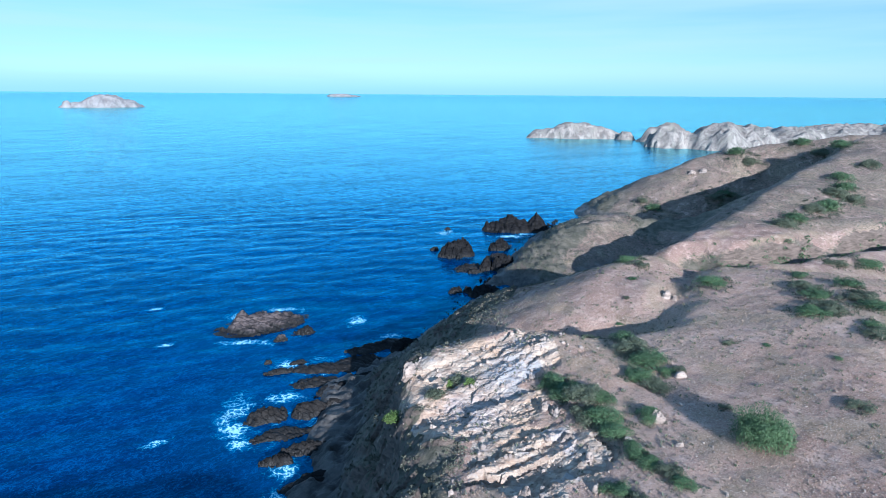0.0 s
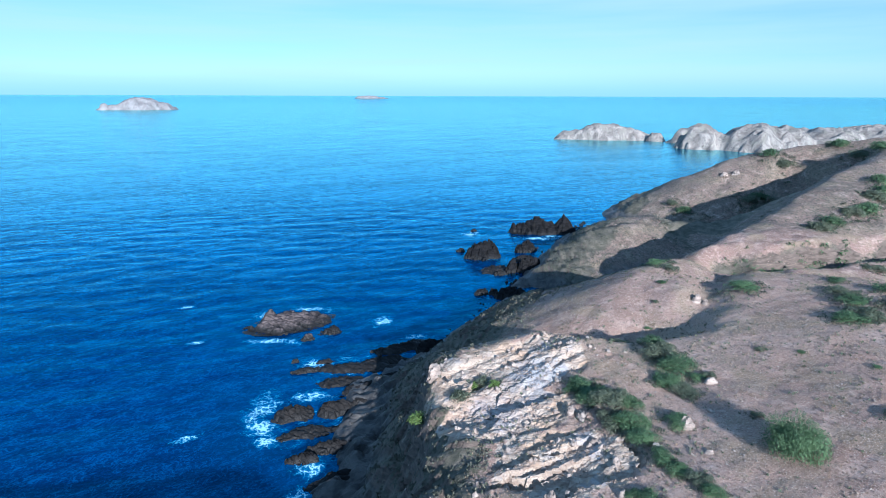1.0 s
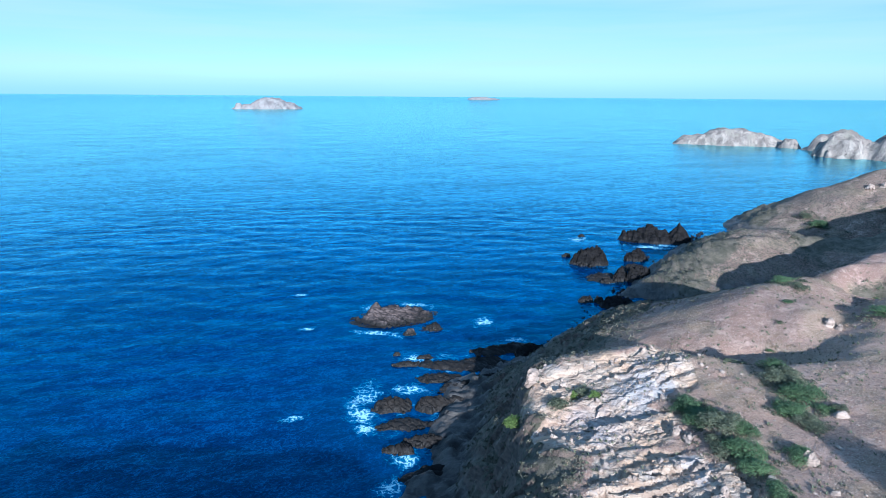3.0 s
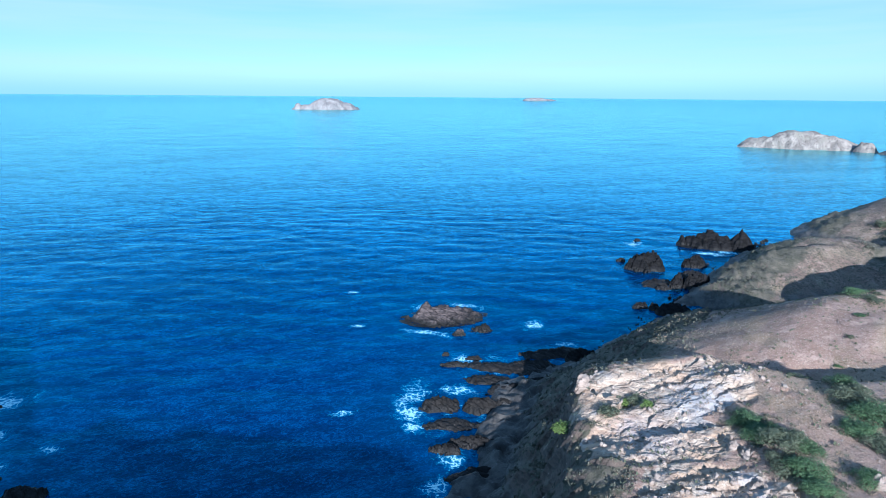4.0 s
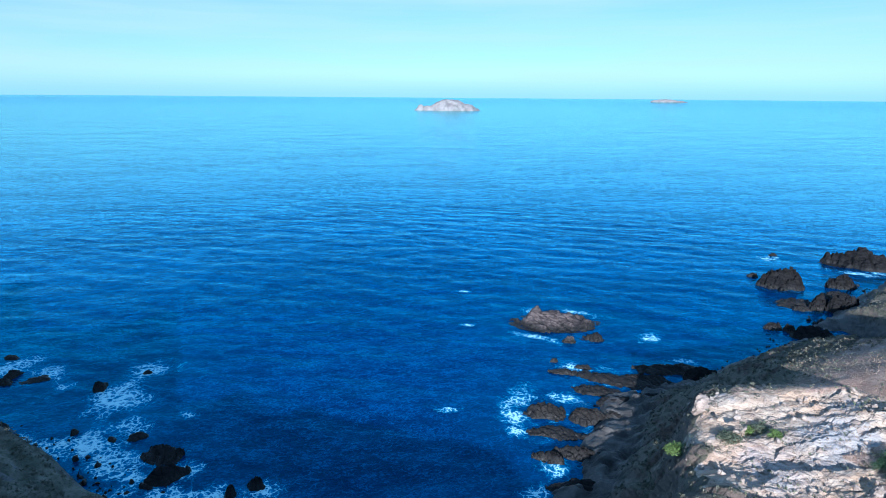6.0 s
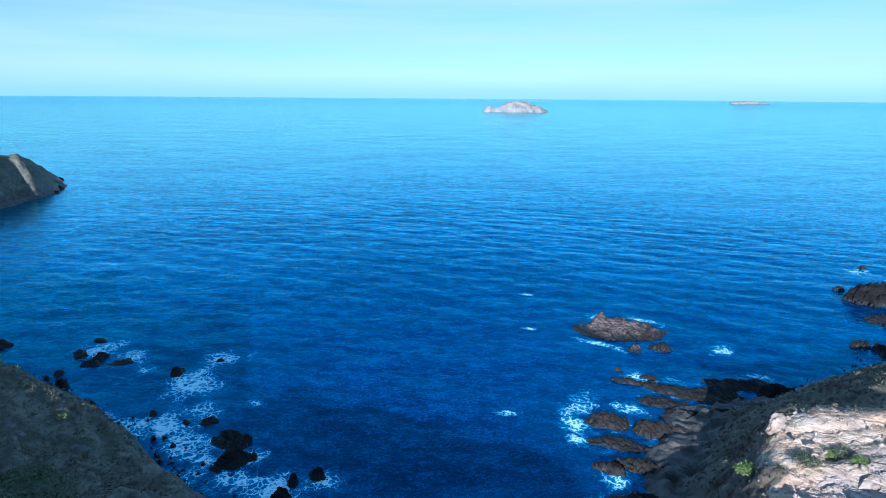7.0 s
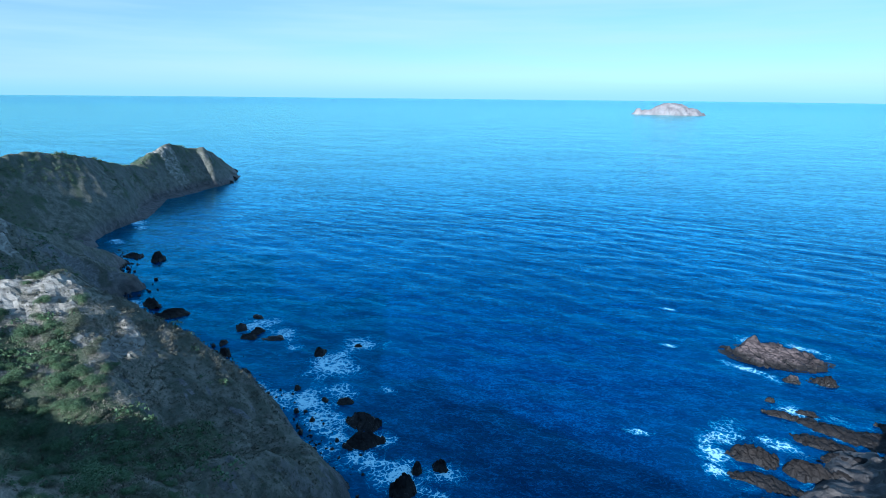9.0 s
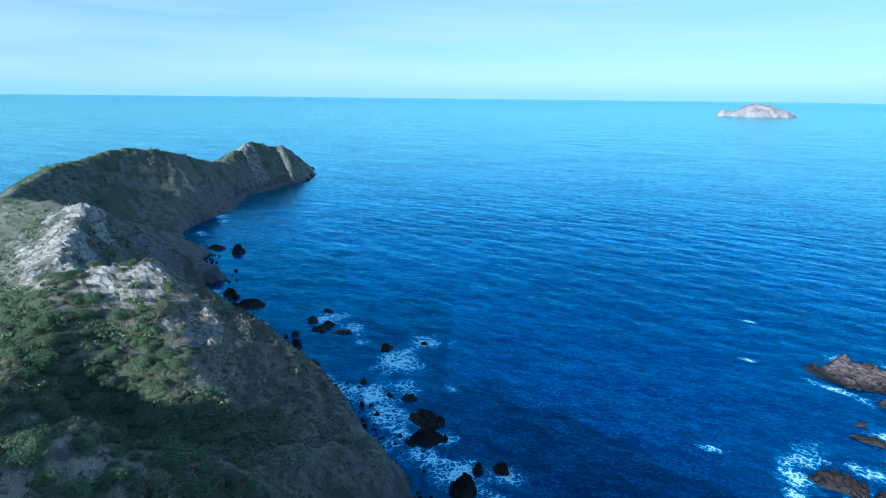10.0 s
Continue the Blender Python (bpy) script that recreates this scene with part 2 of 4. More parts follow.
# ---- materials ----
class Shader:
    """A node material in a few calls."""

    def __init__(self, name):
        self.mat = bpy.data.materials.new(name)
        self.mat.use_nodes = True
        self.t = self.mat.node_tree
        self.bsdf = self.t.nodes["Principled BSDF"]
        self.pos = self.t.nodes.new("ShaderNodeNewGeometry")

    def link(self, a, b):
        if isinstance(a, (int, float)):
            b.default_value = a
        elif isinstance(a, tuple):
            b.default_value = (*a, 1) if len(a) == 3 and b.type == "RGBA" else a
        else:
            self.t.links.new(a, b)

    def mapped(self, scale=(1, 1, 1), turn=(0, 0, 0), source=None):
        n = self.t.nodes.new("ShaderNodeMapping")
        n.inputs["Scale"].default_value = scale
        n.inputs["Rotation"].default_value = [radians(a) for a in turn]
        self.t.links.new(source or self.pos.outputs["Position"], n.inputs["Vector"])
        return n.outputs[0]

    def noise(self, scale, detail=4, rough=0.55, vec=None, distort=0.0):
        n = self.t.nodes.new("ShaderNodeTexNoise")
        n.inputs["Scale"].default_value, n.inputs["Detail"].default_value = scale, detail
        n.inputs["Roughness"].default_value, n.inputs["Distortion"].default_value = rough, distort
        self.t.links.new(vec or self.pos.outputs["Position"], n.inputs["Vector"])
        return n.outputs[0]

    def voronoi(self, scale, vec=None, feature="F1", out="Distance"):
        n = self.t.nodes.new("ShaderNodeTexVoronoi")
        n.feature = feature
        n.inputs["Scale"].default_value = scale
        self.t.links.new(vec or self.pos.outputs["Position"], n.inputs["Vector"])
        return n.outputs[out]

    def ramp(self, fac, lo, hi, a=0.0, b=1.0):
        n = self.t.nodes.new("ShaderNodeMapRange")
        n.interpolation_type = "SMOOTHSTEP"
        for key, value in (("From Min", lo), ("From Max", hi), ("To Min", a), ("To Max", b)):
            n.inputs[key].default_value = value
        self.link(fac, n.inputs["Value"])
        return n.outputs[0]

    def math(self, op, a, b=0.0):
        n = self.t.nodes.new("ShaderNodeMath")
        n.operation = op
        self.link(a, n.inputs[0])
        self.link(b, n.inputs[1])
        return n.outputs[0]

    def mix(self, fac, a, b, blend="MIX"):
        n = self.t.nodes.new("ShaderNodeMix")
        n.data_type, n.blend_type = "RGBA", blend
        self.link(fac, n.inputs["Factor"])
        self.link(a, n.inputs[6])
        self.link(b, n.inputs[7])
        return n.outputs[2]

    def attr(self, name):
        n = self.t.nodes.new("ShaderNodeAttribute")
        n.attribute_name = name
        return n.outputs["Fac"]

    def split(self, vec):
        n = self.t.nodes.new("ShaderNodeSeparateXYZ")
        self.t.links.new(vec, n.inputs[0])
        return n.outputs

    def near(self, place, inner, outer):
        """1 within the inner distance of a place, 0 past the outer, with a ragged border."""
        n = self.t.nodes.new("ShaderNodeVectorMath")
        n.operation = "DISTANCE"
        n.inputs[1].default_value = place
        self.t.links.new(self.pos.outputs["Position"], n.inputs[0])
        ragged = self.math("ADD", n.outputs["Value"], self.math("MULTIPLY", self.math("SUBTRACT", self.noise(0.45, 4), 0.5), 7.0))
        return self.ramp(ragged, outer, inner)

    def warped(self, scale, amount):
        """Positions pushed about by noise."""
        n, add, mul = (self.t.nodes.new(k) for k in ("ShaderNodeTexNoise", "ShaderNodeVectorMath", "ShaderNodeVectorMath"))
        n.inputs["Scale"].default_value, n.inputs["Detail"].default_value = scale, 3.0
        mul.operation = "SCALE"
        mul.inputs["Scale"].default_value = amount
        self.t.links.new(self.pos.outputs["Position"], n.inputs["Vector"])
        self.t.links.new(n.outputs["Color"], mul.inputs[0])
        self.t.links.new(self.pos.outputs["Position"], add.inputs[0])
        self.t.links.new(mul.outputs[0], add.inputs[1])
        return add.outputs[0]

    def random(self):
        return self.t.nodes.new("ShaderNodeObjectInfo").outputs["Random"]

    def island(self):
        return self.pos.outputs["Random Per Island"]

    def bump(self, fac, strength, dist, normal=None):
        n = self.t.nodes.new("ShaderNodeBump")
        n.inputs["Strength"].default_value, n.inputs["Distance"].default_value = strength, dist
        self.link(fac, n.inputs["Height"])
        if normal is not None:
            self.t.links.new(normal, n.inputs["Normal"])
        return n.outputs[0]

    def done(self, color, rough=0.9, normal=None, **more):
        self.link(color, self.bsdf.inputs["Base Color"])
        self.link(rough, self.bsdf.inputs["Roughness"])
        if normal is not None:
            self.t.links.new(normal, self.bsdf.inputs["Normal"])
        for key, value in more.items():
            self.link(value, self.bsdf.inputs[key.replace("_", " ")])
        return self.mat


def land_material():
    s = Shader("coastal_land")
    big, mid, fine = s.noise(0.035, 5), s.noise(0.35, 6, 0.65), s.noise(1.7, 8, 0.75)
    grit, speck = s.noise(5.5, 5, 0.75), s.noise(3.2, 6, 0.8)
    # dry stony soil with straw-coloured grass
    place = s.split(s.pos.outputs["Position"])
    westward = s.ramp(place[0], -35, -60)
    soil = s.mix(s.ramp(big, 0.35, 0.65), (0.285, 0.180, 0.140), (0.385, 0.263, 0.210))
    red = s.mix(s.ramp(big, 0.35, 0.65), (0.165, 0.102, 0.084), (0.250, 0.158, 0.133))
    soil = s.mix(s.ramp(place[1], 84, 128), soil, red)
    olive = s.mix(s.ramp(big, 0.35, 0.65), (0.150, 0.140, 0.110), (0.230, 0.215, 0.175))
    soil = s.mix(westward, soil, olive)
    soil = s.mix(s.ramp(mid, 0.48, 0.72, 0.0, 0.8), soil, s.mix(westward, (0.50, 0.36, 0.30), (0.26, 0.245, 0.205)))
    soil = s.mix(s.ramp(fine, 0.50, 0.64, 0.0, 0.75), soil, s.mix(westward, (0.165, 0.112, 0.085), (0.080, 0.085, 0.060)))
    soil = s.mix(s.ramp(s.noise(0.11, 5, 0.65), 0.46, 0.62, 0.0, 0.55), soil, s.mix(westward, (0.235, 0.185, 0.120), (0.150, 0.145, 0.100)))
    soil = s.mix(s.ramp(grit, 0.52, 0.64, 0.0, 0.8), soil, (0.50, 0.40, 0.34))
    soil = s.mix(s.ramp(speck, 0.56, 0.66), soil, (0.12, 0.100, 0.065))
    # low grey-green scrub
    low = s.mix(s.ramp(mid, 0.35, 0.65), (0.074, 0.070, 0.052), (0.150, 0.128, 0.102))
    low = s.mix(s.ramp(fine, 0.50, 0.66), low, (0.040, 0.047, 0.028))
    low = s.mix(s.ramp(grit, 0.56, 0.70), low, (0.20, 0.165, 0.135))
    heath = s.mix(s.ramp(mid, 0.35, 0.65), (0.070, 0.078, 0.060), (0.165, 0.160, 0.135))
    heath = s.mix(s.ramp(fine, 0.50, 0.64), heath, (0.045, 0.056, 0.034))
    low = s.mix(westward, low, heath)
    cover = s.math("ADD", s.attr("scrub"), s.math("MULTIPLY", s.math("SUBTRACT", fine, 0.5), 1.1))
    col = s.mix(s.ramp(cover, 0.35, 0.65), soil, low)
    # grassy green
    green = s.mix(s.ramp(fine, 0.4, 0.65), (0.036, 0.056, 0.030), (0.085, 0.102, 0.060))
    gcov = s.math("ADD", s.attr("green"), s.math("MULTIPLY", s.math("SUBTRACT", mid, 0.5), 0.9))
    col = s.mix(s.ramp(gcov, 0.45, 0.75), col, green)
    # pale banded rock
    strata = s.mapped((0.25, 0.25, 1.0), (18, -22, 0))
    band = s.noise(1.5, 6, 0.65, strata, 0.6)
    pale = s.mix(s.ramp(band, 0.36, 0.62), (0.275, 0.190, 0.140), (0.485, 0.385, 0.305))
    pale = s.mix(s.ramp(s.noise(0.55, 4, 0.6, strata), 0.52, 0.64), pale, (0.36, 0.33, 0.335))
    pale = s.mix(s.ramp(fine, 0.54, 0.66), pale, (0.30, 0.22, 0.185))
    pale = s.mix(s.ramp(s.noise(0.10, 4, 0.6), 0.50, 0.60, 0.0, 0.75), pale, s.mix(fine, (0.34, 0.20, 0.12), (0.60, 0.40, 0.26)))
    # two patches where the cliff's shade is put into the rock: bluish, then mauve
    pale = s.mix(s.math("MULTIPLY", s.near((11, 79, 18), 2.5, 6.5), s.ramp(band, 0.25, 0.5, 0.4, 0.9)), pale, s.mix(fine, (0.23, 0.24, 0.27), (0.40, 0.41, 0.44)))
    pale = s.mix(s.math("MULTIPLY", s.near((5, 72, 15), 2.0, 7.5), s.ramp(band, 0.25, 0.5, 0.2, 0.7)), pale, s.mix(fine, (0.30, 0.23, 0.23), (0.48, 0.40, 0.39)))
    crack = s.voronoi(0.55, s.mapped((0.35, 0.8, 1.1), (8, -10, 20)), "DISTANCE_TO_EDGE")
    hair = s.voronoi(1.9, s.mapped((0.45, 0.9, 1.1), (8, -10, 20)), "DISTANCE_TO_EDGE")
    east = s.ramp(s.split(s.pos.outputs["Position"])[0], -45, -30)
    pale = s.mix(s.math("MULTIPLY", s.ramp(crack, 0.035, 0.0, 0.0, 0.35), east), pale, (0.10, 0.075, 0.062))
    pale = s.mix(s.math("MULTIPLY", s.ramp(hair, 0.04, 0.0, 0.0, 0.15), east), pale, (0.14, 0.105, 0.09))
    block = s.voronoi(1.9, s.mapped((0.45, 0.9, 1.1), (8, -10, 20)), "F1", "Color")
    pale = s.mix(0.30, pale, s.mix(s.split(block)[0], (0.20, 0.15, 0.125), (0.62, 0.53, 0.44)))
    grey = s.mix(s.ramp(band, 0.36, 0.62), (0.135, 0.130, 0.112), (0.30, 0.288, 0.255))
    pale = s.mix(s.ramp(s.split(s.pos.outputs["Position"])[0], -30, -45), pale, grey)
    pcov = s.math("ADD", s.attr("pale"), s.math("MULTIPLY", s.math("SUBTRACT", mid, 0.5), 0.8))
    col = s.mix(s.ramp(pcov, 0.42, 0.6), col, pale)
    # bare dark rock on steep ground
    nz = s.split(s.pos.outputs["True Normal"])[2]
    rockc = s.mix(s.ramp(band, 0.3, 0.7), (0.072, 0.056, 0.047), (0.165, 0.126, 0.104))
    # western rock: the blue of shade is mixed into its grey
    shade_scree = s.mix(s.ramp(band, 0.3, 0.7), (0.075, 0.079, 0.083), (0.175, 0.176, 0.178))
    shade_scree = s.mix(s.ramp(fine, 0.52, 0.64), shade_scree, (0.055, 0.062, 0.044))
    shade_scree = s.mix(s.ramp(s.noise(0.13, 4, 0.6), 0.50, 0.62, 0.0, 0.8), shade_scree, (0.045, 0.050, 0.036))
    rockc = s.mix(westward, rockc, shade_scree)
    st = s.math("ADD", s.ramp(nz, 0.75, 0.5), s.math("MULTIPLY", s.math("SUBTRACT", mid, 0.5), 0.9))
    # far west shows less bare rock, so dark cover stands for shade there
    st = s.math("MULTIPLY", s.math("MULTIPLY", s.ramp(st, 0.4, 0.75), s.ramp(place[0], -240, -190, 0.35, 1.0)), s.math("SUBTRACT", 1.0, s.attr("pale")))
    col = s.mix(st, col, rockc)
    # rock of the tide line
    h = s.math("ADD", s.split(s.pos.outputs["Position"])[2], s.math("MULTIPLY", mid, -3.0))
    tide = s.ramp(h, 4.2, 0.8)
    col = s.mix(tide, col, s.mix(s.ramp(mid, 0.4, 0.6), (0.035, 0.034, 0.035), (0.090, 0.084, 0.080)))
    rough = s.ramp(tide, 0, 1, 0.95, 0.5)
    b = s.bump(fine, 0.75, 0.34)
    b = s.bump(grit, 0.8, 0.16, b)
    b = s.bump(band, 0.3, 0.35, b)
    cut = s.math("MULTIPLY", s.math("ADD", s.math("MULTIPLY", s.ramp(crack, 0.0, 0.10), east), s.math("MULTIPLY", s.math("MULTIPLY", s.ramp(hair, 0.0, 0.12), 0.3), east)), s.attr("pale"))
    b = s.bump(cut, 0.5, 0.25, b)
    return s.done(col, rough, b, Specular_IOR_Level=0.25)


def rock_material(name, dark, light, crust, wet=True, size=1.0):
    s = Shader(name)
    band = s.noise(0.9 / size, 6, 0.65, s.mapped((0.35, 0.35, 1.4) if size < 2 else (1, 1, 0.5), (25, 30, 20)), 0.8)
    mid, fine = s.noise(0.5 / size, 5), s.noise(4.0 / size, 5, 0.7)
    col = s.mix(s.ramp(band, 0.35, 0.65), dark, light)
    col = s.mix(s.ramp(mid, 0.5, 0.68), col, crust)
    col = s.mix(s.ramp(fine, 0.56, 0.7), col, tuple(c * 0.35 for c in dark))
    if wet:
        joint = s.voronoi(0.42, s.mapped((0.45, 1.2, 1.0), (0, 0, 0), s.mapped((1, 1, 1), (0, 0, 18))), "DISTANCE_TO_EDGE")
        joint = s.math("ADD", joint, s.math("MULTIPLY", s.math("SUBTRACT", fine, 0.5), 0.10))
        col = s.mix(s.ramp(joint, 0.07, 0.01, 0.0, 0.55), col, tuple(c * 0.25 for c in dark))
    rough = 0.9
    if wet:
        h = s.math("ADD", s.split(s.pos.outputs["Position"])[2], s.math("MULTIPLY", mid, -2.0))
        tide = s.ramp(h, 0.6, -0.6)
        col = s.mix(tide, col, (0.018, 0.017, 0.017))
        rough = s.ramp(tide, 0, 1, 0.9, 0.35)
    b = s.bump(band, 0.8, 0.5 * size)
    b = s.bump(fine, 0.6, 0.15 * size, b)
    return s.done(col, rough, b, Specular_IOR_Level=0.12 if wet else 0.25)


def sea_material():
    s = Shader("sea_water")
    turned = s.mapped((1, 1, 1), (0, 0, -33))
    # short crests of wind chop on longer waves and a slow swell
    swell = s.noise(0.022, 3, 0.5, s.mapped((0.45, 1.3, 1), (0, 0, 0), turned), 0.4)
    gusts = s.noise(0.011, 4, 0.6, s.mapped((0.6, 1.2, 1), (0, 0, 0), turned))
    chop = s.noise(0.20, 4, 0.6, s.mapped((0.50, 1, 1), (0, 0, 0), turned), 0.3)
    crest_a = s.noise(0.46, 3, 0.6, s.mapped((0.55, 1, 1), (0, 0, 0), s.mapped((1, 1, 1), (0, 0, 9), turned)), 0.5)
    crest_b = s.noise(1.1, 2, 0.6, s.mapped((0.60, 1, 1), (0, 0, 0), s.mapped((1, 1, 1), (0, 0, -14), turned)), 0.6)
    crest_c = s.noise(2.3, 2, 0.6, s.mapped((0.60, 1, 1), (0, 0, 0), s.mapped((1, 1, 1), (0, 0, 20), turned)), 0.6)
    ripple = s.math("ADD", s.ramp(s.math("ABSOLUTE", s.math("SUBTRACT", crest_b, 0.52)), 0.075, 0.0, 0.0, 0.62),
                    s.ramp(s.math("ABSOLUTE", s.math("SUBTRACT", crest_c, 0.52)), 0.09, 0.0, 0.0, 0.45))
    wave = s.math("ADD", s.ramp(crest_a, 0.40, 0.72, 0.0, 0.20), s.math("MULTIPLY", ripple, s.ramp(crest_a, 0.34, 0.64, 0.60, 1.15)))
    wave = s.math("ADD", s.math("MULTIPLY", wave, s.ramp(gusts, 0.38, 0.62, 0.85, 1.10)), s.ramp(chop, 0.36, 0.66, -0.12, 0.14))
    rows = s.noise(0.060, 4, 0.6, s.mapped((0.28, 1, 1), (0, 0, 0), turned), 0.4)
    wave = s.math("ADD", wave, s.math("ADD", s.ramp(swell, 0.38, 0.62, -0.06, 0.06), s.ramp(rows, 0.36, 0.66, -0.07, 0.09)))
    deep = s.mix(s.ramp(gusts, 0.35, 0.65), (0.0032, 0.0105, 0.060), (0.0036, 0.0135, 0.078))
    # wave light and shade put into the colour: crests paler, troughs darker
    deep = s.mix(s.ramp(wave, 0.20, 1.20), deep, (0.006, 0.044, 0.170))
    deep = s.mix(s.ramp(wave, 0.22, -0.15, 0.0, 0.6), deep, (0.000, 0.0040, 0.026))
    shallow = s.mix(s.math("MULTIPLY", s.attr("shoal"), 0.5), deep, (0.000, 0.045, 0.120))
    # foam: a milky stain, a web of bubbles over it and solid white where it breaks
    stain = s.math("ADD", s.attr("foam"), s.math("MULTIPLY", s.math("SUBTRACT", s.noise(0.24, 6, 0.62, None, 0.6), 0.5), 1.7))
    lace = s.ramp(s.voronoi(0.75, s.warped(0.55, 2.6), "DISTANCE_TO_EDGE"), 0.20, 0.02)
    fine_lace = s.ramp(s.voronoi(2.1, s.warped(1.5, 0.9), "DISTANCE_TO_EDGE"), 0.25, 0.02)
    churn = s.math("ADD", stain, s.math("ADD", s.math("MULTIPLY", lace, 0.34), s.math("MULTIPLY", fine_lace, 0.22)))
    present = s.ramp(s.attr("foam"), 0.08, 0.30)
    foam = s.math("MULTIPLY", s.ramp(churn, 0.78, 1.35), present)
    milky = s.math("MULTIPLY", s.ramp(stain, 0.30, 0.95, 0.0, 0.70), present)
    col = s.mix(milky, shallow, (0.012, 0.130, 0.320))
    col = s.mix(foam, col, s.mix(s.ramp(foam, 0.45, 1.0), (0.055, 0.330, 0.560), (0.42, 0.70, 0.80)))
    b = s.bump(chop, 0.22, 1.0)
    b = s.bump(crest_a, 0.5, 0.30, b)
    b = s.bump(crest_b, 0.6, 0.16, b)
    soft = s.bump(chop, 0.12, 1.8)
    body, gloss = s.t.nodes.new("ShaderNodeBsdfDiffuse"), s.t.nodes.new("ShaderNodeBsdfGlossy")
    both, fresnel = s.t.nodes.new("ShaderNodeMixShader"), s.t.nodes.new("ShaderNodeFresnel")
    fresnel.inputs["IOR"].default_value = 1.95
    # reflection tint pales at grazing angles, standing in for haze on far water
    s.link(s.mix(s.ramp(fresnel.outputs[0], 0.14, 0.90), (0.08, 0.56, 0.92), (0.56, 0.98, 1.0)), gloss.inputs["Color"])
    gloss.inputs["Roughness"].default_value = 0.14
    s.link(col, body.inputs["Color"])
    for node, facing in ((body, b), (gloss, b), (fresnel, soft)):
        s.t.links.new(facing, node.inputs["Normal"])
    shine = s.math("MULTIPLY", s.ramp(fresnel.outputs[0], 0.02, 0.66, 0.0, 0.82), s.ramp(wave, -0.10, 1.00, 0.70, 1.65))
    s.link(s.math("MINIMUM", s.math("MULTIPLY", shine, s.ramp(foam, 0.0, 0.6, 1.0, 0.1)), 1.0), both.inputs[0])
    s.t.links.new(body.outputs[0], both.inputs[1])
    s.t.links.new(gloss.outputs[0], both.inputs[2])
    s.t.links.new(both.outputs[0], s.t.nodes["Material Output"].inputs["Surface"])
    return s.mat


LAND = land_material()
SEA = sea_material()
# next two: dark rock, darkened further to hold the cliff's shade on the shelf
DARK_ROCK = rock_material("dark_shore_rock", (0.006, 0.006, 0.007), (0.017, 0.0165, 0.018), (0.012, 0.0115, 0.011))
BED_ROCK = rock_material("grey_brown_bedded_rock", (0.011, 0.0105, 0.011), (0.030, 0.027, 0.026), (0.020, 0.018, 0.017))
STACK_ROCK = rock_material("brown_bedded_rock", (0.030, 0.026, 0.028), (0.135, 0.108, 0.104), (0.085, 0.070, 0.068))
PALE_ROCK = rock_material("pale_island_rock", (0.14, 0.122, 0.112), (0.31, 0.275, 0.245), (0.205, 0.188, 0.160), wet=False, size=7.0)
# far islands: distance haze is put into the rock colour as paleness
FAR_ROCK = rock_material("haze_paled_rock", (0.17, 0.152, 0.150), (0.285, 0.268, 0.262), (0.225, 0.212, 0.205), wet=False, size=16.0)


def leaf_material(name, dark, light):
    s = Shader(name)
    own = s.math("ADD", s.math("MULTIPLY", s.random(), 0.55), s.math("MULTIPLY", s.island(), 0.45))
    col = s.mix(own, dark, light)
    col = s.mix(s.ramp(s.island(), 0.86, 0.9), col, tuple(c * 1.25 for c in light))
    return s.done(col, 0.6, None, Specular_IOR_Level=0.3, Transmission_Weight=0.0)


LEAF = leaf_material("shrub_leaves", (0.027, 0.054, 0.027), (0.084, 0.144, 0.064))
GREY_LEAF = leaf_material("grey_green_leaves", (0.040, 0.052, 0.034), (0.115, 0.130, 0.082))
BRIGHT_LEAF = leaf_material("bright_green_leaves", (0.050, 0.085, 0.020), (0.130, 0.190, 0.050))
DRY_LEAF = leaf_material("dry_brown_tufts", (0.160, 0.110, 0.075), (0.380, 0.280, 0.200))
BARK = rock_material("shrub_bark", (0.06, 0.045, 0.035), (0.14, 0.11, 0.09), (0.10, 0.08, 0.07), wet=False)
SCRUB_LEAF = leaf_material("dull_scrub", (0.055, 0.060, 0.044), (0.130, 0.124, 0.094))
STONES = rock_material("hill_stones", (0.20, 0.155, 0.13), (0.42, 0.34, 0.29), (0.30, 0.25, 0.22), wet=False)


# ---- large structure ----
def smooth_faces(me):
    me.polygons.foreach_set("use_smooth", np.ones(len(me.polygons), bool))


def grid_mesh(name, X, Y, Z, keep=None, attrs=None):
    """A mesh from a grid of places, without the faces that keep leaves out."""
    ny, nx = X.shape
    idx = np.arange(nx * ny).reshape(ny, nx)
    quads = np.stack([idx[:-1, :-1], idx[:-1, 1:], idx[1:, 1:], idx[1:, :-1]], -1).reshape(-1, 4)
    if keep is not None:
        quads = quads[keep.ravel()[quads].any(1)]
    used = np.unique(quads)
    back = np.full(nx * ny, -1)
    back[used] = np.arange(len(used))
    quads = back[quads]
    co = np.stack([X.ravel(), Y.ravel(), Z.ravel()], 1)[used]
    me = bpy.data.meshes.new(name)
    me.vertices.add(len(co))
    me.vertices.foreach_set("co", co.astype(np.float32).ravel())
    me.loops.add(quads.size)
    me.loops.foreach_set("vertex_index", quads.astype(np.int32).ravel())
    me.polygons.add(len(quads))
    me.polygons.foreach_set("loop_start", np.arange(0, quads.size, 4, dtype=np.int32))
    smooth_faces(me)
    for key, values in (attrs or {}).items():
        a = me.attributes.new(key, "FLOAT", "POINT")
        a.data.foreach_set("value", values.ravel()[used].astype(np.float32))
    me.update(calc_edges=True)
    me.validate()
    return me


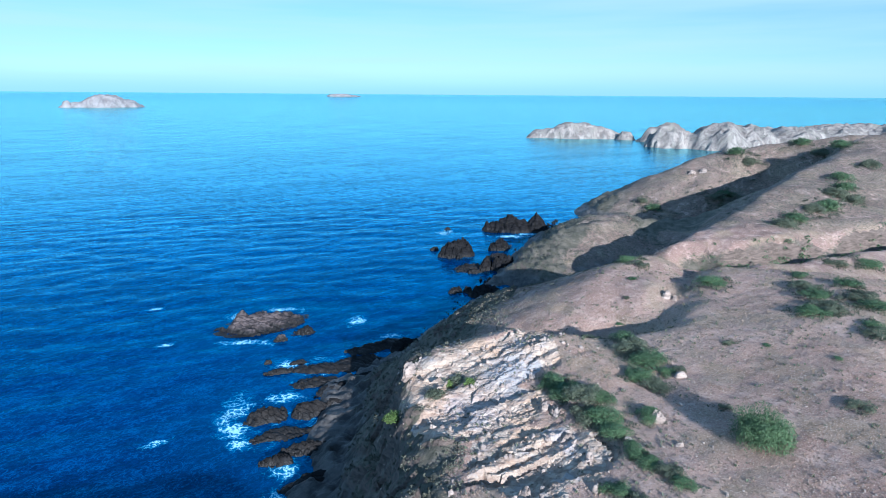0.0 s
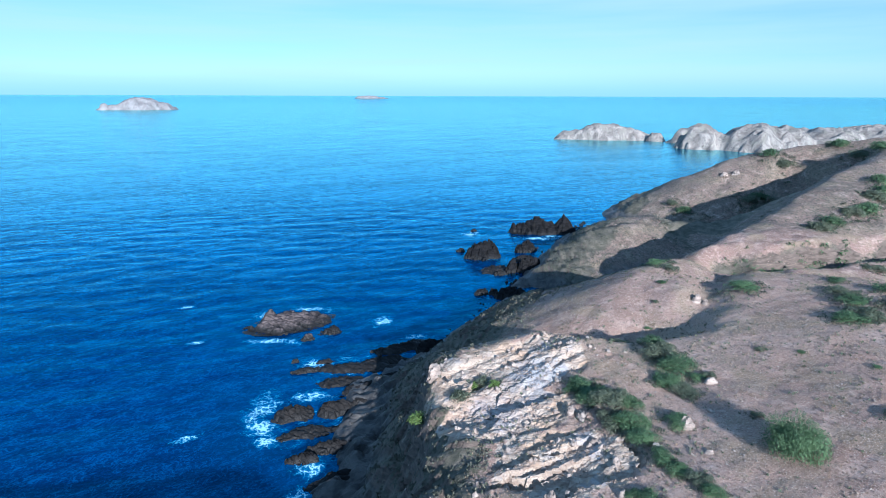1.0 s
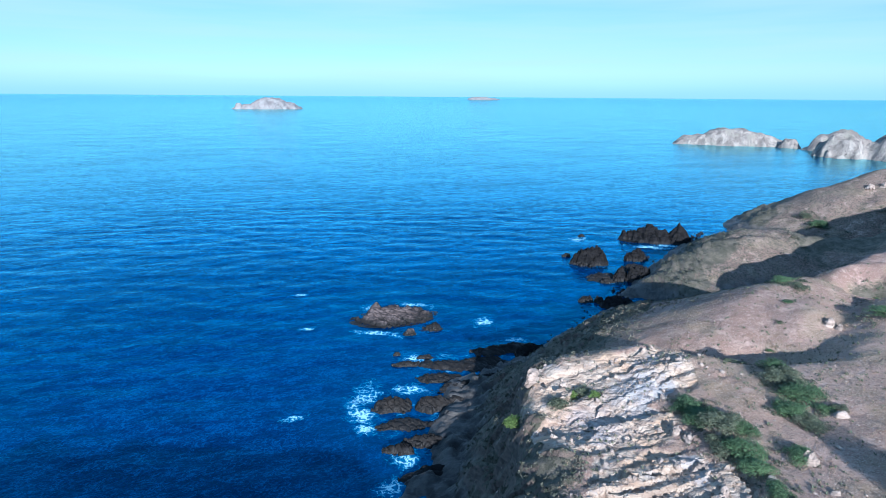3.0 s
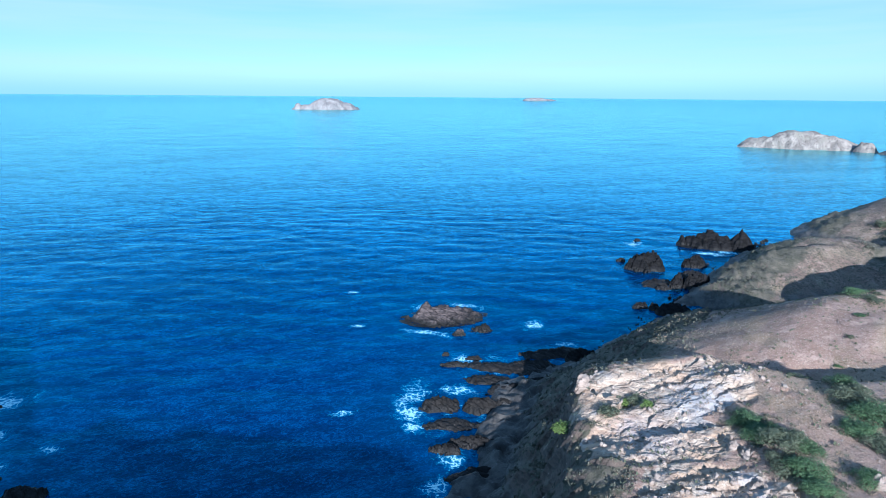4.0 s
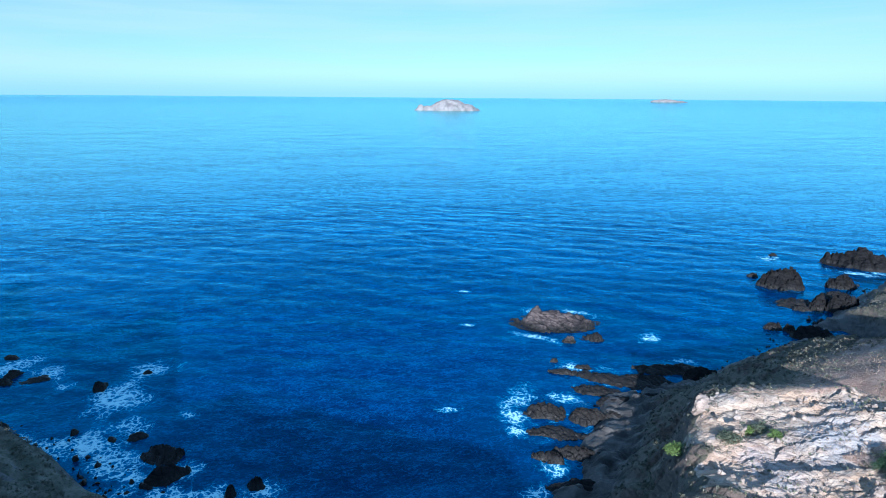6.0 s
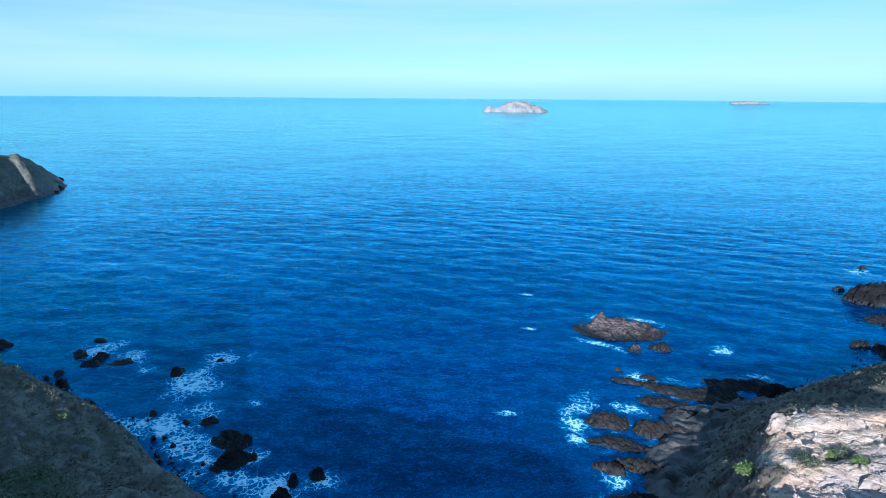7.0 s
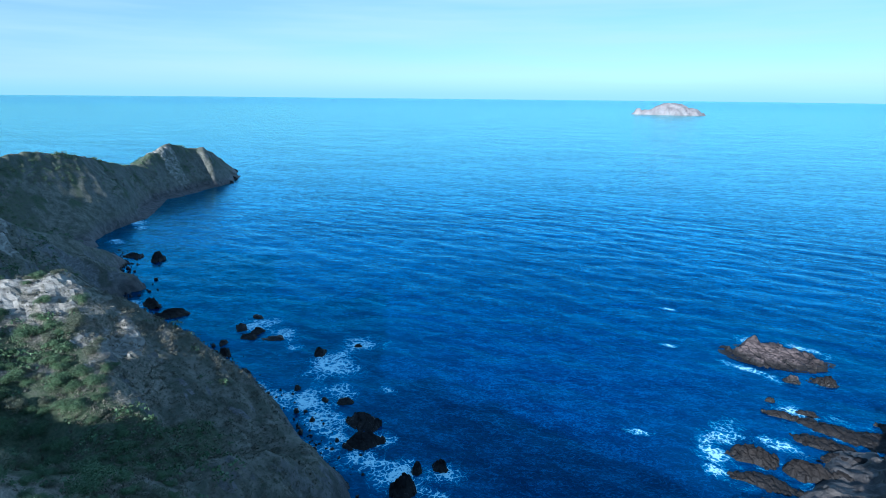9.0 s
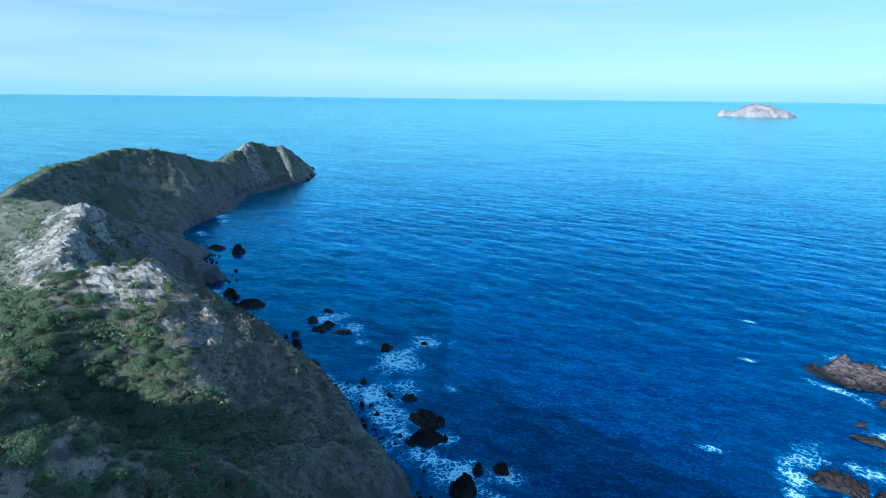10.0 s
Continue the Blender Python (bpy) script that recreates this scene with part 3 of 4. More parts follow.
def graded(lo, fine_lo, fine_hi, hi, step, grow=1.06, most=400.0):
    """Grid lines: even steps in the middle, growing outwards."""
    mid = list(np.arange(fine_lo, fine_hi + step, step))
    up, s = [], step
    while (up[-1] if up else mid[-1]) < hi:
        s = min(s * grow, most)
        up.append((up[-1] if up else mid[-1]) + s)
    down, s = [], step
    while (down[-1] if down else mid[0]) > lo:
        s = min(s * grow, most)
        down.append((down[-1] if down else mid[0]) - s)
    return np.array(down[::-1] + mid + up)


def finer(lines, lo, hi, step):
    """Grid lines with a closer stretch from lo to hi."""
    return np.concatenate([lines[lines < lo], np.arange(lo, hi, step), lines[lines >= hi]])


gx, gy = np.meshgrid(finer(graded(-510, -150, 85, 420, 0.62, 1.03, 1.4), -14, 32, 0.34),
                     finer(graded(-140, -12, 150, 400, 0.62, 1.03, 2.0), 46, 100, 0.34))
gz = height(gx, gy)
inland = coast_distance(gx, gy)
seaward = 1 - smooth01(inland + 5 * fbm(gx, gy, 14, 3, 81), 16, 30)
west = smooth01(-gx, 40, 70)
seaward = seaward * (1 - smooth01(gx, -2, 10) * (1 - smooth01(gy, 96, 112)))
scrub = np.maximum(seaward * (1 - 0.25 * outcrop_mask(gx, gy)), (0.5 + 0.45 * smooth01(-gx, 125, 160)) * west)
scrub = np.maximum(scrub, 0.50 * smooth01(gy, 135, 165) * smooth01(gx, 0, 30))
# creek scrub: its bushes, and dark colour for the shadow along the gully
creek = np.min([segment_distance(gx, gy, p, q)[0] for p, q in zip(GULLIES["creek"][2], GULLIES["creek"][2][1:])], axis=0)
scrub = np.maximum(scrub, 0.95 * np.exp(-((creek + 2.0 * fbm(gx, gy, 8, 3, 17)) / 5.0) ** 2))
lush = west * smooth01(inland, 14, 24) * (1 - smooth01(-gx, 125, 150)) * (1 - smooth01(gy, 8, 14)) * 0.75
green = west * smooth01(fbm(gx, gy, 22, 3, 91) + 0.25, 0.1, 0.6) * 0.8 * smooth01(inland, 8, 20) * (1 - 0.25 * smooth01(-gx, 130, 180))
# scrub patches, widened over the hollow in place of the ridge's shade
basin = np.maximum(bump01(gx, gy, 104, 236, 52, 20, 44), bump01(gx, gy, 66, 262, 30, 14, 60))
scrub = np.maximum(scrub, 0.80 * smooth01(basin + 0.35 * fbm(gx, gy, 18, 4, 18), 0.3, 0.75))
# green of the spur top, carried down its sea faces in place of shade
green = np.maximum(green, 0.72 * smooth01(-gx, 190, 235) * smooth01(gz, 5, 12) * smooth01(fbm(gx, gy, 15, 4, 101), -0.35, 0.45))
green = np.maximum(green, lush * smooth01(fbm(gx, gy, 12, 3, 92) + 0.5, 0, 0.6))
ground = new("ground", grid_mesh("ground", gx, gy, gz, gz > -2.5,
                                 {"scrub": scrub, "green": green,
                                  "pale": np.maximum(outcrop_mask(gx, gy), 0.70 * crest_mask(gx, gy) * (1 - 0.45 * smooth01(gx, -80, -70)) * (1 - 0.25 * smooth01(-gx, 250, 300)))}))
ground.data.materials.append(LAND)
# broken rock keeps hard edges, soil does not
bare = np.zeros(len(ground.data.vertices), np.float32)
ground.data.attributes["pale"].data.foreach_get("value", bare)
corner = np.zeros(len(ground.data.loops), np.int32)
ground.data.loops.foreach_get("vertex_index", corner)
ground.data.polygons.foreach_set("use_smooth", bare[corner].reshape(-1, 4).mean(1) < 0.4)
tagged(ground, "dry stony coastal hills with scrub and a pale cliff above the sea", "ground", kind="structure")


def sea_level(r):
    """The far sea, out to the horizon."""
    return 38.0 * smooth01(r, 3600, 4950)


# rocks awash: x, y, length, height
ROCKS_EAST = [(-39.9, 133.4, 3.3, 1.3), (-35.2, 138, 5.6, 1.3), (6, 212.5, 16, 5.2), (2.6, 254.8, 3.1, 0.9), (15.5, 194, 5.4, 4.2),
              (-2.8, 219.6, 3.1, 1.2), (23.2, 221.5, 9, 3.2), (20.7, 210, 8.5, 1.1), (8.9, 195, 11.2, 1.0),
              (11.3, 190, 4.3, 1.4), (21.3, 196, 10, 4), (4.5, 169.9, 4.9, 1.5), (8.1, 170.5, 3.6, 1.6), (12.9, 168, 10.4, 2.2),
              (10.1, 158, 6.6, 1.3), (-39.5, 120.6, 1.9, 0.8)]
SHELF_SLABS = [(-23.2, 118.5, 18.5, 1.2), (-25.5, 111.6, 11.7, 1), (-25.4, 100, 8.5, 2.3), (-21, 102.5, 6.2, 1.4),
               (-28.6, 92.3, 10.3, 1), (-32.9, 97.5, 8.1, 2.4), (-20.8, 109.2, 10.8, 1.4), (-15.4, 129.1, 13, 1.5),
               (-8.7, 128.5, 8.9, 3.5), (-27.3, 84, 5.6, 1.7), (-21.5, 87.8, 11, 1.9), (-35.6, 116.3, 5.3, 1),
               (-32.3, 121, 3.5, 0.7), (-19, 121.8, 10.7, 1.4), (-18.5, 79.5, 11, 1.6), (-17.5, 96, 9, 1.5),
               (-16.5, 113, 9, 1.5), (-22.5, 78, 6, 1), (-21, 94.5, 6, 0.9)]
ROCKS_WEST = [(-84.6, 51.2, 7.4, 2.1), (-78.7, 47.5, 6.4, 2.6), (-66.4, 50.3, 2.8, 2.1), (-64.5, 53.6, 3, 2.3),
              (-63.4, 45.4, 4.2, 3.6), (-143.9, 50.6, 4.7, 1.5), (-136.6, 49.6, 4.8, 1.4), (-138.6, 52.9, 4, 1.8),
              (-148.6, 57, 3.9, 1), (-132.3, 54.4, 5.4, 0.7), (-137, 43.5, 3, 1.2), (-130.5, 41.2, 3.7, 2.3),
              (-117.3, 39.4, 6.6, 2), (-117, 59.3, 4.2, 1.9), (-114.7, 68.5, 2, 1), (-104.4, 47.4, 1.7, 1.1),
              (-96.7, 49.6, 1.9, 0.8), (-93.3, 52.6, 3.3, 1.1), (-91.3, 44, 1.6, 0.8), (-177.2, 36.6, 6.9, 2.4),
              (-165.2, 38.8, 8.6, 2.4)]
ROCKS_FAR_WEST = [(-227.2, 51.1, 6.8, 3.7), (-237, 44.9, 8, 1.8), (-464.2, 167.8, 7.4, 2.5), (-421.8, 151, 9.3, 3),
                  (-405.7, 140.8, 8.1, 2.9)]
# breaking water: x, y, two radii
FOAM = [(-40, 100.5, 3.4, 6.5), (-38, 93.5, 3, 3.5), (-35, 89.5, 4.2, 2.4), (-31.5, 105, 5, 2.8), (-22.5, 97, 2.5, 3), (-34, 119.5, 5, 3.2),
        (-23.4, 146, 3.4, 3.4), (1, 249, 4.8, 6), (-56, 149, 3.4, 3), (-44, 154, 7, 2.2), (-48, 132, 7.5, 1.9), (-20, 128.5, 3.4, 2),
        (-12.6, 137, 4, 1.6), (-25.7, 82.5, 2.2, 2.8), (-25.4, 74.5, 2.6, 3.4), (-143, 55, 6, 6), (-133, 58, 5.5, 3.8),
        (-108.7, 58.3, 6.5, 6.5), (-113, 62, 3.5, 4.5), (-115.4, 70, 5, 5), (-124, 56, 2.2, 2.2), (-110, 40.5, 5, 3.2),
        (-103, 43, 5.5, 3.8), (-98, 46.5, 6, 5), (-97.6, 53.4, 5, 4.2), (-90, 46, 5.5, 4), (-84, 44.5, 4.5, 2.8)]
FOAM_MORE = [(-76, 44.5, 4.4, 3.2), (-72, 45.5, 4.4, 3.2), (-66.8, 47, 5.5, 4.4), (-63, 53.5, 3.2, 3.2), (-60, 49, 2.6, 1.6),
             (-135, 36.5, 2.2, 2.2), (-92, 62, 2.4, 1.2), (-181, 32.5, 5.5, 3.2), (-78, 50.5, 3.4, 2.8), (-303, 61, 8, 5.5),
             (-290, 60, 7, 3.4), (-385, 112, 9, 4.5), (-412, 139, 9, 4.5), (-268, 45, 6, 3.4), (-445, 162, 7, 4), (30, 243, 10, 3), (38, 247, 7, 3),
             (192, 785.5, 40, 6)]
WHITECAPS = [(-81.5, 153.9, 2.6, 1.2), (-67.2, 129.9, 3.0, 1.3), (-49.5, 89, 3.0, 1.3)]

sx, sy = np.meshgrid(graded(-5200, -300, 90, 5200, 1.2, 1.07), graded(-5200, 20, 280, 5200, 1.2, 1.07))
out = -coast_distance(sx, sy)
foam = np.zeros_like(sx)
for x, y, w, h in ROCKS_EAST + SHELF_SLABS + ROCKS_WEST + ROCKS_FAR_WEST:
    foam = np.maximum(foam, 0.46 * bump01(sx, sy, x, y, 0.62 * w + 1.0, 0.62 * w + 1.0))
for x, y, a, b in FOAM + FOAM_MORE:
    foam = np.maximum(foam, (0.86 if x > -58 else 0.98) * bump01(sx, sy, x, y, 1.15 * a, 1.15 * b))
edge = np.exp(-(out / 2.5) ** 2) * 0.45 * smooth01(fbm(sx, sy, 25, 2, 5) + 0.3, 0, 0.6)
cove = smooth01(-sx, 35, 55) * (1 - smooth01(-sx, 125, 150)) * np.exp(-(np.maximum(out, 0) / 5.0) ** 2)
foam = np.maximum(foam, np.maximum(edge, 0.55 * cove * smooth01(fbm(sx, sy, 14, 3, 6) + 0.45, 0, 0.6)))
for x, y, a, b in WHITECAPS:
    foam = np.maximum(foam, 0.95 * bump01(sx, sy, x, y, a, b, 33))
shoal = np.exp(-np.maximum(out, 0) / 16) * 0.7
for x, y, a, b in FOAM:
    shoal = np.maximum(shoal, 0.7 * bump01(sx, sy, x, y, 2.2 * a + 4, 2.2 * b + 4))
far = np.hypot(sx, sy)
swell = 0.22 * fbm(sx * 0.5 + sy * 0.2, sy - 0.3 * sx, 9, 3, 13) * (1 - smooth01(far, 260, 420))
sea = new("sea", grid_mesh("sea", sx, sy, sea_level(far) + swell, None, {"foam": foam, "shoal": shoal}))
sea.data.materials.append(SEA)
tagged(sea, "deep blue ocean with small waves and foam round the rocks", "sea", kind="structure")


# ---- rocks in the water ----
STRIKE = 32.0                      # the beds run this way (degrees from +x)


def rock_field(name, length, width, tall, seed, knob=None, flat=2.6, tilt=0.3, fall=0.0, rough=1.0):
    """A weathered rock: steep sides, tilted beds along its length, joints across them."""
    step = min(0.32, max(0.11, length / 80))
    u, v = np.meshgrid(np.arange(-0.72 * length, 0.72 * length, step), np.arange(-0.78 * width, 0.78 * width, step))
    a, b = length / 2, width / 2
    lump = fbm(u + 50 * seed, v, 0.5 * width + 1, 4, seed)
    r = np.sqrt((u / a) ** 2 + (v / b) ** 2) * (1 + 0.34 * lump)
    r = r + 0.08 * blocks(u + 9 * seed, v, 0.28 * width + 0.4, seed)
    z = tall * (1.06 - np.clip(r, 0, 1.6) ** flat)
    z = z * (1 + (tilt * np.clip(v / b, -1, 1) - fall * np.clip(u / a, -1, 1)) * (z > 0))
    bed = v / (0.26 * width + 0.25) + 0.35 * fbm(u, v, width, 3, seed + 2) + 0.10 * u / width
    saw = bed - np.floor(bed)
    cut = (u + 0.9 * v) / (0.40 * width + 0.3) + 0.45 * fbm(u, v, 0.8 * width, 2, seed + 5)
    joint = np.abs(cut - np.floor(cut) - 0.5)
    z = z + rough * (z > -0.2) * (0.28 * tall * (saw ** 0.7 - 0.55) - 0.40 * tall * np.exp(-(joint / 0.09) ** 2)
                          + 0.16 * tall * blocks(u, v, 0.16 * length + 0.3, seed + 7) + 0.10 * tall * fbm(u, v, 0.6, 3, seed + 9)
                          + 0.17 * facets(u, v, 0.30 * width + 0.3, seed + 11) + 0.10 * facets(u, v, 0.11 * width + 0.2, seed + 12))
    for ku, kv, kr, kh in knob or ():
        z = np.maximum(z, (z > -0.3) * kh * (1.15 - np.hypot((u - ku) / kr, (v - kv) / kr) ** 1.2
                                             + 0.16 * fbm(u, v, 1.6, 3, seed + 4)))
    return grid_mesh(name, u, v, np.clip(z, -0.9, 99), (z > -0.5) & (np.hypot(u / a, v / b) < 1.22))


def place_rock(name, x, y, length, tall, i, label, mat, group, turn, slim=0.5, flat=2.6, rough=1.0):
    ob = new(name, rock_field(name, length, length * slim, tall, i + 1, None, flat, 0.3, 0.0, rough))
    ob.matrix_world = pose(x, y, 0, 0, 0, turn)
    ob.data.materials.append(mat)
    return tagged(ob, label, "rock", group)


for i, (x, y, w, h) in enumerate(ROCKS_EAST):
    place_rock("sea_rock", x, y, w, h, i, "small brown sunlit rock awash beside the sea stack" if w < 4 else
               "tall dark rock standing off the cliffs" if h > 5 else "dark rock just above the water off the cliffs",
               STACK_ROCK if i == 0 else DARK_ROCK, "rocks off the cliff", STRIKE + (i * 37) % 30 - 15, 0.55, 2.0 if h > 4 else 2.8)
for i, (x, y, w, h) in enumerate(SHELF_SLABS):
    big = h > 2.2
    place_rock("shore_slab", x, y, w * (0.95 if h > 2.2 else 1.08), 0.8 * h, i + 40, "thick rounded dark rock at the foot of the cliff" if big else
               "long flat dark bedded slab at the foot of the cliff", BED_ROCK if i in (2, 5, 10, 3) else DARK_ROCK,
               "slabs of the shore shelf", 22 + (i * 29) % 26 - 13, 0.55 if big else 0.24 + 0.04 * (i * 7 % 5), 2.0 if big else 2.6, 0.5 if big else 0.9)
for i, (x, y, w, h) in enumerate(ROCKS_WEST + ROCKS_FAR_WEST):
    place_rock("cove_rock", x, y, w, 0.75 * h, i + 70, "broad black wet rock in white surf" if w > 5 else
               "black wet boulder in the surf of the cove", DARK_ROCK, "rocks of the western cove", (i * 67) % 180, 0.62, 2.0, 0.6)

stack = new("offshore_rock", rock_field("offshore_rock", 21, 11, 2.8, 123, [(-5.2, 2.4, 2.9, 3.7)], 1.3, 0.45, 0.3, 0.75))
stack.matrix_world = pose(-46.9, 143.6, 0, 0, 0, 30)
stack.data.materials.append(STACK_ROCK)
tagged(stack, "long brown bedded sea stack with a knob, ringed by foam", "sea stack")


twin = new("twin_peaked_rock", rock_field("twin_peaked_rock", 27, 12, 4.6, 131, [(9.3, 0.5, 5.6, 7.0), (-2.4, 0.8, 5.0, 6.6), (3, 0, 5, 5.0)], 1.8, 0.2, 0.1))
twin.matrix_world = pose(33, 254.5, 0, 0, 0, -7)
twin.data.materials.append(DARK_ROCK)
tagged(twin, "tall dark ragged rock with two peaks off the cliffs", "sea stack")


def scatter_mesh(name, rows, build, mat, label, category):
    """One joined mesh of many small pieces; build gives the corners and faces of a piece."""
    co, faces = [], []
    for row in rows:
        pts, fs = build(*row)
        k = len(co)
        co.extend(pts)
        faces.extend([tuple(a + k for a in f) for f in fs])
    me = bpy.data.meshes.new(name)
    me.from_pydata(co, [], faces)
    ob = new(name, me)
    me.materials.append(mat)
    return tagged(ob, label, category, kind="stuff")


_ico = bmesh.new()
bmesh.ops.create_icosphere(_ico, subdivisions=1, radius=1.0)
ICO_V, ICO_F = [v.co.copy() for v in _ico.verts], [tuple(v.index for v in f.verts) for f in _ico.faces]
_ico.free()
rng = np.random.RandomState(5)


def stone(x, y, z, r):
    turn = Euler((rng.rand() * 6, rng.rand() * 6, rng.rand() * 6)).to_matrix()
    a, b, c = r * (0.7 + 0.6 * rng.rand()), r * (0.6 + 0.5 * rng.rand()), r * (0.5 + 0.5 * rng.rand())
    pts = []
    for v in ICO_V:
        k = 0.75 + 0.5 * rng.rand()
        p = turn @ Vector((v.x * a * k, v.y * b * k, v.z * c * k))
        pts.append((x + p.x, y + p.y, z + p.z))
    return pts, ICO_F


def along(points, step):
    """Places along a line, with the normal to its left."""
    for p, q in zip(points, points[1:]):
        n = math.hypot(q[0] - p[0], q[1] - p[1])
        for k in range(int(n / step)):
            s = k * step / n
            yield p[0] + (q[0] - p[0]) * s, p[1] + (q[1] - p[1]) * s, (q[1] - p[1]) / n, -(q[0] - p[0]) / n


cobbles = []
for x, y, nx, ny in along([p for p in COAST if p[0] < -20 and p[1] < 60], 0.30):
    for _ in range(2):
        o = rng.exponential(2.6) - 1.6
        r = 0.14 + 0.62 * rng.rand() ** 3
        if o < 9:
            cobbles.append((x + nx * o + rng.randn() * 0.4, y + ny * o + rng.randn() * 0.4, 0.02 + 0.10 * rng.rand(), r))
for x, y, nx, ny in along([p for p in COAST if p[0] > -20 and 50 < p[1] < 280], 0.5):
    o = rng.exponential(1.2) - 2.2
    cobbles.append((x + nx * o, y + ny * o, 0.05, 0.2 + 0.7 * rng.rand() ** 3))
scatter_mesh("shore_boulders", cobbles, stone, DARK_ROCK, "small black wet boulders strewn along the waterline", "boulders")


# ---- islands and the far headland ----
def island(name, blobs, label, step, seed, base=0.0, rough=0.42, mat=None):
    """Rocky land in the sea from overlapping humps: x, y, two radii, turn, height."""
    xs = [b[0] for b in blobs]
    ys = [b[1] for b in blobs]
    far_r = max(max(b[2], b[3]) for b in blobs) * 1.2
    cx, cy = sum(xs) / len(xs), sum(ys) / len(ys)
    X, Y = np.meshgrid(np.arange(min(xs) - far_r, max(xs) + far_r, step), np.arange(min(ys) - far_r, max(ys) + far_r, step))
    Z = np.full_like(X, -0.6)
    for x, y, a, b, deg, h in blobs:
        c, s = math.cos(radians(deg)), math.sin(radians(deg))
        u, v = ((X - x) * c + (Y - y) * s) / a, (-(X - x) * s + (Y - y) * c) / b
        r = np.sqrt(u * u + v * v) * (1 + 0.25 * fbm(X, Y, a * 0.6, 3, seed))
        Z = np.maximum(Z, h * (1 - np.clip(r, 0, 1.4) ** 2.6))
    hmax = max(b[5] for b in blobs)
    Z = Z + (Z > 0) * np.minimum(1, Z / (0.3 * hmax)) * rough * hmax * (fbm(X, Y, hmax * 1.3, 5, seed + 3, ridged=True) - 0.3)
    ob = new(name, grid_mesh(name, X - cx, Y - cy, Z, Z > -0.3))
    ob.location = (cx, cy, base)
    ob.data.materials.append(mat or PALE_ROCK)
    return tagged(ob, label, "island")


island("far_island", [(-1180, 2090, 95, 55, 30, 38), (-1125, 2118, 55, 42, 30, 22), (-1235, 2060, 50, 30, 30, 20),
                      (-1280, 2030, 20, 17, 30, 19)], "bare rocky island far out on the sea, paled for haze", 5, 3, 0.0, 0.3, FAR_ROCK)
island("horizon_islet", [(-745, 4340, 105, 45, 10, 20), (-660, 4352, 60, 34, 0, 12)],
       "low islet on the horizon, paled for haze", 10, 5, float(sea_level(np.array(4400.0))) - 3, 0.3, FAR_ROCK)
island("bay_island", [(184, 818, 46, 26, -6, 20), (150, 822, 34, 18, 0, 11), (222, 815, 28, 20, 0, 12)],
       "pale whitish rock island off the headland", 1.6, 8, 0.0, 0.20)
island("gap_rock", [(246, 790, 12, 10, 0, 10)], "small pale rock between island and headland", 1.2, 9)
island("far_headland", [(292, 760, 34, 24, 0, 20), (262, 688, 22, 26, 20, 22), (322, 676, 48, 44, 0, 25), (352, 690, 40, 40, 0, 23),
                        (412, 715, 60, 50, 0, 19), (480, 740, 80, 50, 0, 18), (560, 780, 120, 80, 0, 20)],
       "pale cliffed headland with shaded gullies across the bay", 1.8, 12, 0.0, 0.34)


# ---- plants and stones on the hills ----
def ground_at(x, y):
    return float(height(np.array([float(x)]), np.array([float(y)]))[0])


def leaf_crown(name, n, leaf, seed, squash=0.7, lobes=9):
    """Many small bent leaves in uneven clumps, about one metre in radius."""
    r = np.random.RandomState(seed)
    heads = []
    for k in range(lobes):
        a, d = r.rand() * 6.28, 0.62 * math.sqrt(r.rand())
        heads.append((d * math.cos(a), d * math.sin(a), squash * (0.35 + 0.55 * r.rand()) * (1.1 - d * 0.7), 0.26 + 0.22 * r.rand()))
    co, faces = [], []
    for _ in range(n):
        hx, hy, hz, hr = heads[r.randint(len(heads))]
        d = Vector(r.randn(3)).normalized()
        d.z = d.z if d.z > -0.5 else -d.z
        p = Vector((hx, hy, hz)) + d * hr * (0.55 + 0.55 * r.rand() ** 0.5)
        p.z = max(p.z, 0.02)
        out = (d + Vector(r.randn(3)) * 0.55).normalized()
        side = out.cross(Vector(r.randn(3))).normalized()
        tip = side.cross(out).normalized()
        w, l = leaf * (0.6 + 0.8 * r.rand()), leaf * (0.9 + 1.3 * r.rand())
        k = len(co)
        co += [p - side * w * 0.5, p + tip * l * 0.5 - side * w * 0.1 + out * 0.1 * l, p + tip * l, p + side * w * 0.5 + tip * l * 0.3]
        faces.append((k, k + 3, k + 2, k + 1))
    me = bpy.data.meshes.new(name)
    me.from_pydata([tuple(c) for c in co], [], faces)
    return me


def stem_mesh(name, seed, count=6):
    """Tapered, crooked stems that fan out from one root."""
    r = np.random.RandomState(seed)
    bm = bmesh.new()
    for k in range(count):
        a, lean = k * 6.28 / count + r.rand(), 0.25 + 0.4 * r.rand()
        rings, p = [], Vector((0, 0, -0.12))
        for j in range(4):
            rad = 0.045 * (1 - j * 0.26)
            rings.append([bm.verts.new(p + Vector((rad * math.cos(t), rad * math.sin(t), 0))) for t in (0, 1.57, 3.14, 4.71)])
            p = p + Vector((math.cos(a) * lean * 0.3, math.sin(a) * lean * 0.3, 0.2)) + Vector(r.randn(3)) * 0.03
        for lo, hi in zip(rings, rings[1:]):
            for q in range(4):
                bm.faces.new((lo[q], lo[(q + 1) % 4], hi[(q + 1) % 4], hi[q]))
        bm.faces.new(rings[-1])
    me = bpy.data.meshes.new(name)
    bm.to_mesh(me)
    bm.free()
    return me


def part(name, me, material, parent, label=""):
    ob = new(name, me)
    ob.parent = parent
    me.materials.append(material)
    return tagged(ob, label)


